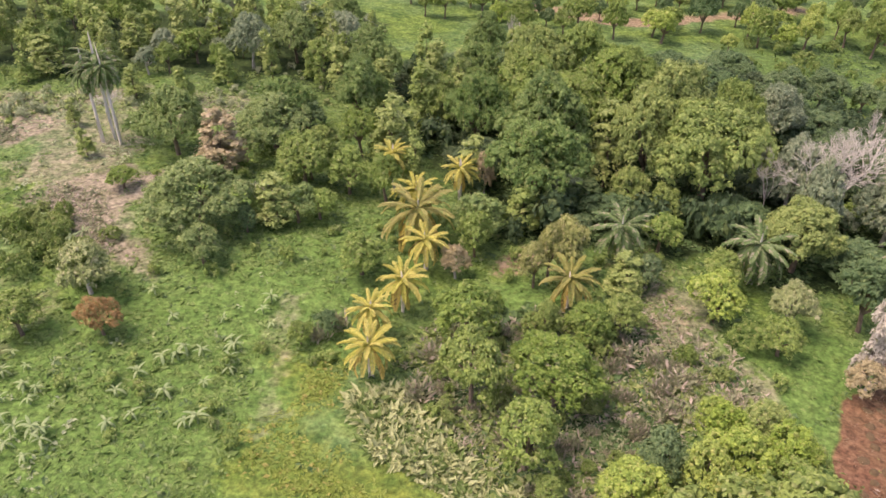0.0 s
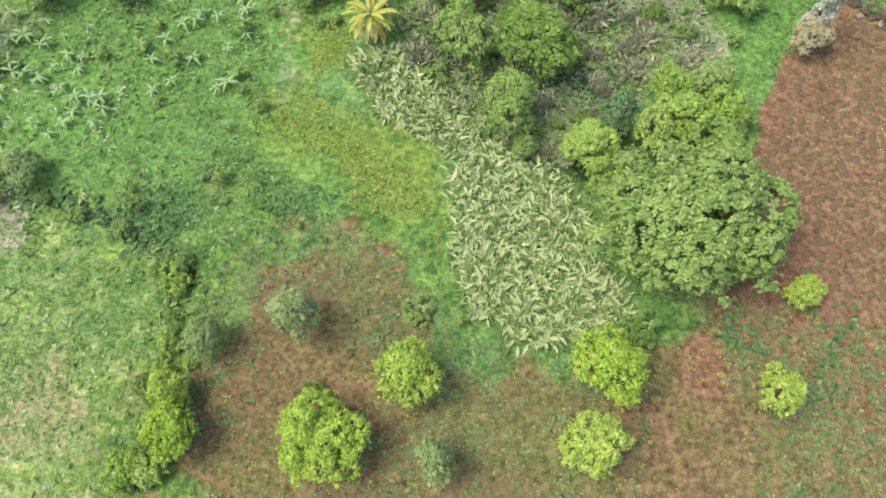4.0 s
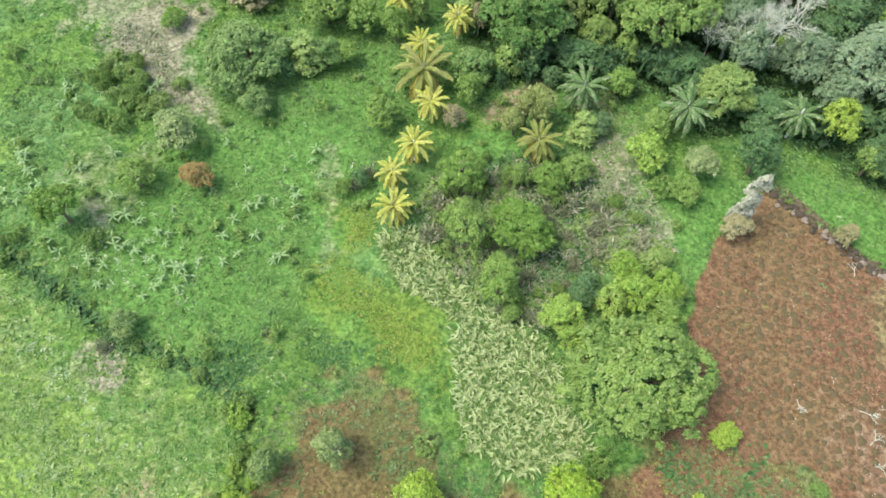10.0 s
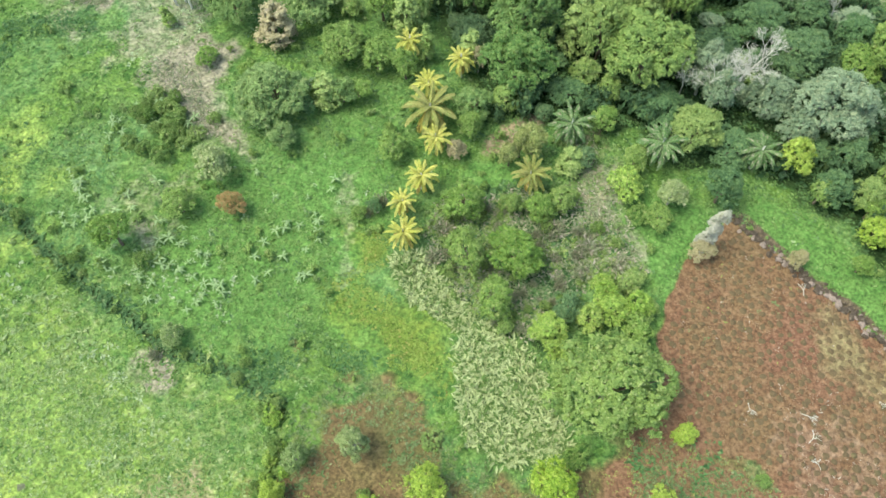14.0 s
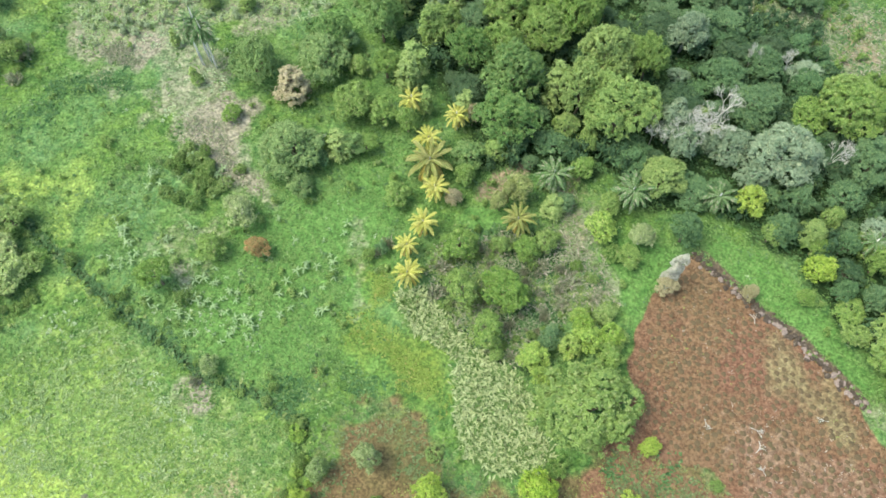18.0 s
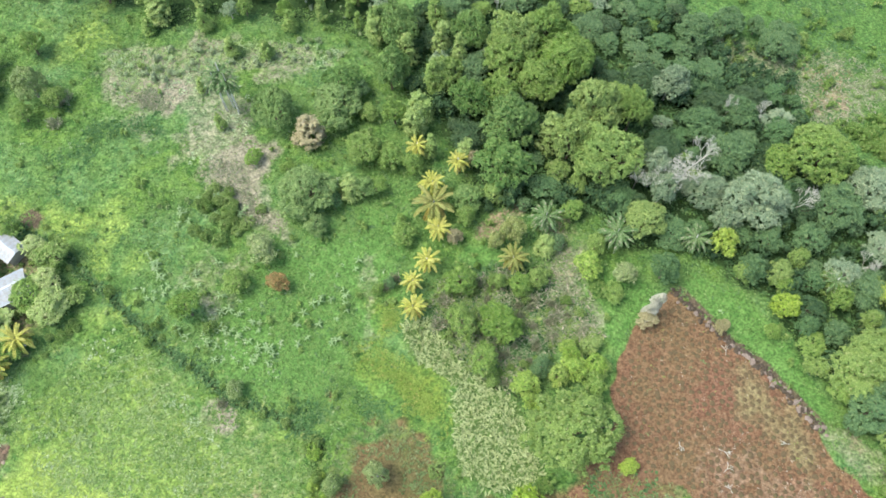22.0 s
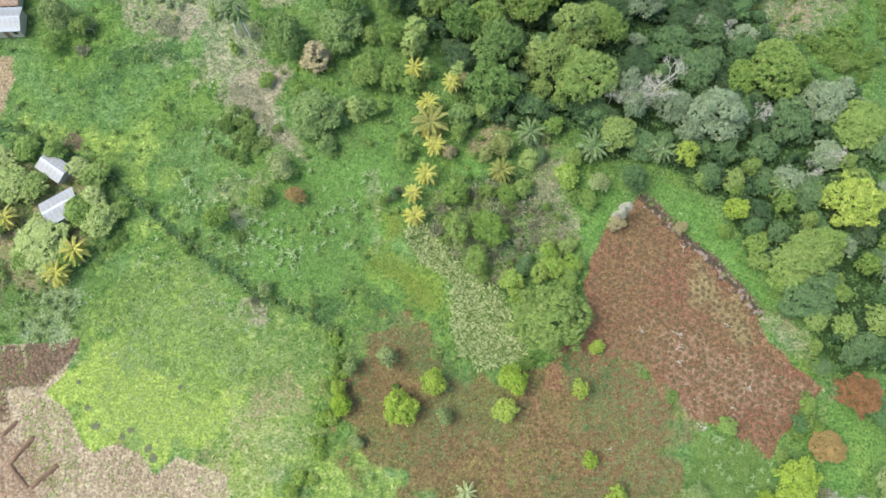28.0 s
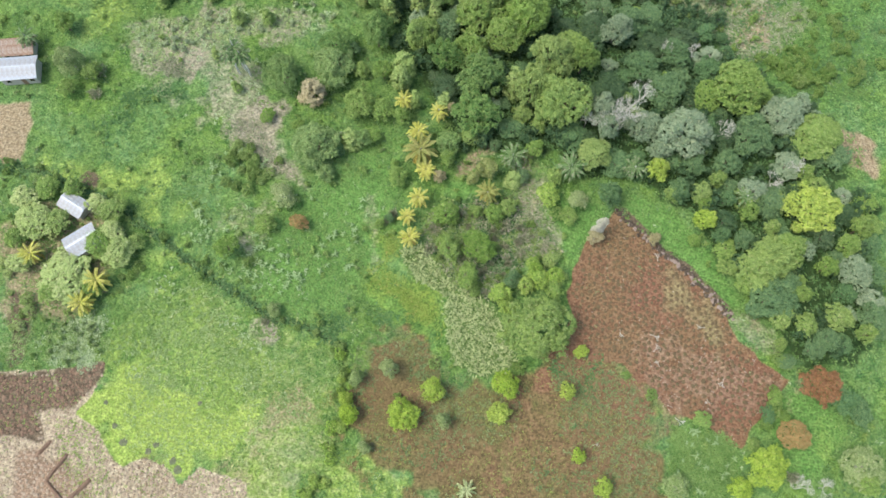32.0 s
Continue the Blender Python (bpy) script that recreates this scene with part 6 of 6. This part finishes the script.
def mound_rows(outline, step, turn, widths, heights, material, name, label, seed, near=None, avoid=()):
    """Small heaps of soil in offset rows."""
    r = np.random.default_rng(seed)
    p = np.array(outline)
    lo, hi = p.min(0), p.max(0)
    g = np.arange(-60, 60) * step
    a, b = np.meshgrid(g, g * 0.87)
    a = a + (np.arange(len(g)) % 2)[:, None] * step / 2
    x, y = a.ravel() * math.cos(turn) - b.ravel() * math.sin(turn) + (lo[0] + hi[0]) / 2, a.ravel() * math.sin(turn) + b.ravel() * math.cos(turn) + (lo[1] + hi[1]) / 2
    x, y = x + r.normal(size=len(x)) * 0.2, y + r.normal(size=len(x)) * 0.2
    keep = edge_distance(outline, x, y) > 0.3
    for o in avoid:
        keep &= edge_distance(o, x, y) < 0.2
    x, y = x[keep], y[keep]
    if near:
        order = np.argsort(np.hypot(x - near[0], y - near[1]))
        single_mounds(x[order[:290]], y[order[:290]], widths, heights, material, seed)
        x, y = x[order[290:]], y[order[290:]]
    n, ring = len(x), 8
    g = np.arange(ring) * 2 * math.pi / ring
    size, high = r.uniform(*widths, n), r.uniform(*heights, n)
    z = relief(x, y)
    levels = []
    for wide, up in ((1.0, -0.06), (0.7, 0.6), (0.32, 0.95)):
        rad = size[:, None] * wide * r.uniform(0.7, 1.25, (n, ring))
        levels.append(np.stack([x[:, None] + rad * np.cos(g), y[:, None] + rad * np.sin(g), (z + high * up)[:, None] + r.normal(size=(n, ring)) * 0.025], 2))
    top = np.stack([x, y, z + high], 1)[:, None]
    verts = np.concatenate(levels + [top], 1)
    s = np.arange(ring)
    quads = np.concatenate([np.stack([k * ring + s, k * ring + (s + 1) % ring, (k + 1) * ring + (s + 1) % ring, (k + 1) * ring + s], 1) for k in (0, 1)])
    tris = np.stack([2 * ring + s, 2 * ring + (s + 1) % ring, 0 * s + 3 * ring], 1)
    each = np.arange(n)[:, None, None] * (3 * ring + 1)
    tagged(new(name, mesh_of(name, verts.reshape(-1, 3), [(quads[None] + each).reshape(-1, 4), (tris[None] + each).reshape(-1, 3)], material, True)), label, "soil mounds", kind="stuff")


mound_rows(MOUND_FIELD, 1.18, radians(-38), (0.28, 0.44), (0.08, 0.20), MOUND, "planting_mounds", "rows of small red-brown soil mounds", 3, MOUND_FIELD[-2])
mound_rows(PLOUGHED, 0.85, radians(12), (0.20, 0.36), (0.06, 0.16), EARTH, "tilled_clods", "rows of pale brown tilled soil clods", 4, avoid=(DARK_SOIL, DARK_BED))
for k, bed in enumerate((DARK_SOIL, DARK_BED)):
    mound_rows(bed, 0.8, radians(-20), (0.22, 0.38), (0.06, 0.16), DUG, "dark_clods", "rows of dark brown tilled soil clods", 5 + k)


# ---- houses
def block(size, centre, bevel=0.0):
    bm = bmesh.new()
    bmesh.ops.create_cube(bm, size=1.0, matrix=Matrix.Translation(centre) @ Matrix.Diagonal((*size, 1)))
    if bevel:
        bmesh.ops.bevel(bm, geom=bm.edges[:], offset=bevel, segments=1, affect="EDGES")
    return bm


def solid(name, bm, material):
    mesh = bpy.data.meshes.new(name)
    bm.to_mesh(mesh)
    bm.free()
    mesh.materials.append(material)
    return mesh


def sheet_mesh(width, length, material):
    """A corrugated roofing sheet."""
    n = 12
    xs = np.linspace(0, width, n + 1)
    z = 0.03 * (np.arange(n + 1) % 2)
    v = np.concatenate([np.stack([xs, 0 * xs + y, z + dz], 1) for dz in (0, -0.012) for y in (0, -length)])
    m = n + 1
    i = np.arange(n)
    quads = np.concatenate([np.stack([i + m, i + m + 1, i + 1, i], 1), np.stack([i + 2 * m, i + 2 * m + 1, i + 3 * m + 1, i + 3 * m], 1)])
    return mesh_of("roof_sheet", v, [quads], material)


def build_house(x, y, turn, long, deep, high, pitch, roofing, label):
    house = new("house")
    house.matrix_basis = pose(x, y, level(x, y), 0, 0, turn)
    for name, size, centre in (("front_wall", (long, 0.15, high), (0, -deep / 2, high / 2 - 0.1)), ("back_wall", (long, 0.15, high), (0, deep / 2, high / 2 - 0.1)), ("end_wall", (0.15, deep - 0.16, high), (-long / 2 + 0.075, 0, high / 2 - 0.1)), ("end_wall", (0.15, deep - 0.16, high), (long / 2 - 0.075, 0, high / 2 - 0.1))):
        part(name, solid(name, block(size, centre, 0.02), PLASTER), house)
    part("door", solid("door", block((0.85, 0.05, 1.95), (long * 0.12, -deep / 2 - 0.1, 0.9), 0.01), BOARD), house)
    for sx in (-0.3, 0.36):
        frame_ = part("window", solid("window", block((0.8, 0.06, 0.8), (long * sx, -deep / 2 - 0.1, 1.35), 0.01), BOARD), house)
        part("pane", solid("pane", block((0.66, 0.02, 0.66), (long * sx, -deep / 2 - 0.14, 1.35)), DARK_GLASS), frame_)
    run = deep / 2 + 0.4
    slope = run / math.cos(radians(pitch))
    count = max(3, round((long + 0.7) / 0.9))
    width = (long + 0.7) / count
    sheet = sheet_mesh(width + 0.05, slope, roofing)
    peak = high - 0.05 + deep / 2 * math.tan(radians(pitch))
    for side in (0, 180):
        for k in range(count):
            u = -(long + 0.7) / 2 + k * width
            part("roof_sheet", sheet, house, m=pose(0, 0, peak + 0.004 * (k % 2), 0, 0, side) @ pose(u, 0, 0, pitch, 0, 0))
    part("ridge_cap", solid("ridge_cap", block((long + 0.72, 0.3, 0.03), (0, 0, peak + 0.05), 0.01), roofing), house)
    tagged(house, label, "house", "farm houses")


build_house(HOUSES[0][0], HOUSES[0][1], -33, 4.4, 2.7, 2.3, 16, ROOF, "small plastered house with a pale zinc sheet roof")
build_house(HOUSES[1][0], HOUSES[1][1], 33, 5.2, 3.6, 2.4, 18, ROOF, "plastered farm house with a pale zinc roof among trees")
build_house(HOUSES[2][0], HOUSES[2][1], 4, 6.6, 4.0, 2.5, 16, ROOF, "plastered house with a pale zinc roof beside a dirt yard")
build_house(HOUSES[2][0] - 1.0, HOUSES[2][1] + 4.6, 4, 6.0, 3.0, 2.3, 12, RUSTY, "low shed with a rusty brown sheet roof")


# ---- earth banks of the tilled land
def earth_bank(x, y, turn, long):
    r = np.random.default_rng(int(abs(x * 10)))
    n = int(long / 0.5)
    u = np.linspace(-long / 2, long / 2, n)
    shape = ((-0.5, -0.08), (-0.28, 0.38), (0.0, 0.5), (0.16, 0.44), (0.26, -0.08))
    v = np.stack([np.stack([u, w + r.normal(size=n) * 0.06, h * np.clip((long / 2 - np.abs(u)) * 1.5, 0.1, 1) + r.normal(size=n) * 0.04], 1) for w, h in shape], 1)
    i = (np.arange(n - 1)[:, None] * 5 + np.arange(4)[None]).ravel()
    ob = new("earth_bank", mesh_of("earth_bank", v.reshape(-1, 3), [np.stack([i, i + 5, i + 6, i + 1], 1)], DUG, True))
    ob.matrix_basis = pose(x, y, level(x, y), 0, 0, turn)
    tagged(ob, "low bank of dug brown earth", "earth bank", "earth banks")


for x, y, turn, long in BANKS:
    earth_bank(x, y, turn, long)


for k, (x, y, spread, height) in enumerate(ASH_HEAP):
    r = np.random.default_rng(500 + k)
    ring = np.arange(14) * 2 * math.pi / 14
    levels = [np.stack([wide * spread / 2 * np.cos(ring) * r.uniform(0.8, 1.2, 14), wide * spread / 2 * np.sin(ring) * r.uniform(0.8, 1.2, 14), up * height + r.normal(size=14) * 0.03], 1) for wide, up in ((1.1, -0.1), (0.75, 0.6), (0.4, 0.9), (0.02, 1.0))]
    i = (np.arange(3)[:, None] * 14 + np.arange(14)[None]).ravel()
    j = (np.arange(3)[:, None] * 14 + (np.arange(14)[None] + 1) % 14).ravel()
    heap = new("ash_mound", mesh_of("ash_mound", np.concatenate(levels), [np.stack([i, j, j + 14, i + 14], 1)], ASHES, True))
    heap.matrix_basis = pose(x, y, level(x, y))
    tagged(heap, "low grey heap of burnt ash in the meadow", "ash mound", "ash mounds")


# ---- the stone row along the red field
def stone_mesh(seed, material):
    r = np.random.default_rng(seed)
    return mesh_of("stone", ICO * r.uniform(0.7, 1.1, (12, 1)) * (1, 0.8, 0.6), [ICO_FACES], material)


STONES = [stone_mesh(s, STONE) for s in range(5)]
PALE_STONES = [stone_mesh(s, PALE_STONE) for s in range(5, 9)]
row = tagged(new("stone_row"), "row of dark weathered field stones and brush", "stone wall", kind="structure")
r = random.Random(9)
for x, y in along(WALL_LINE, 0.14, 0.36, 120):
    s = r.uniform(0.2, 0.55)
    share = 0.15 + 0.5 * (WALL_LINE[0][1] - y) / (WALL_LINE[0][1] - WALL_LINE[-1][1])
    part("stone", r.choice(PALE_STONES if r.random() < share else STONES), row, m=pose(x, y, level(x, y) + s * 0.3, r.uniform(-20, 20), r.uniform(-20, 20), r.uniform(0, 360)) @ Matrix.Diagonal((s, s, s, 1)))
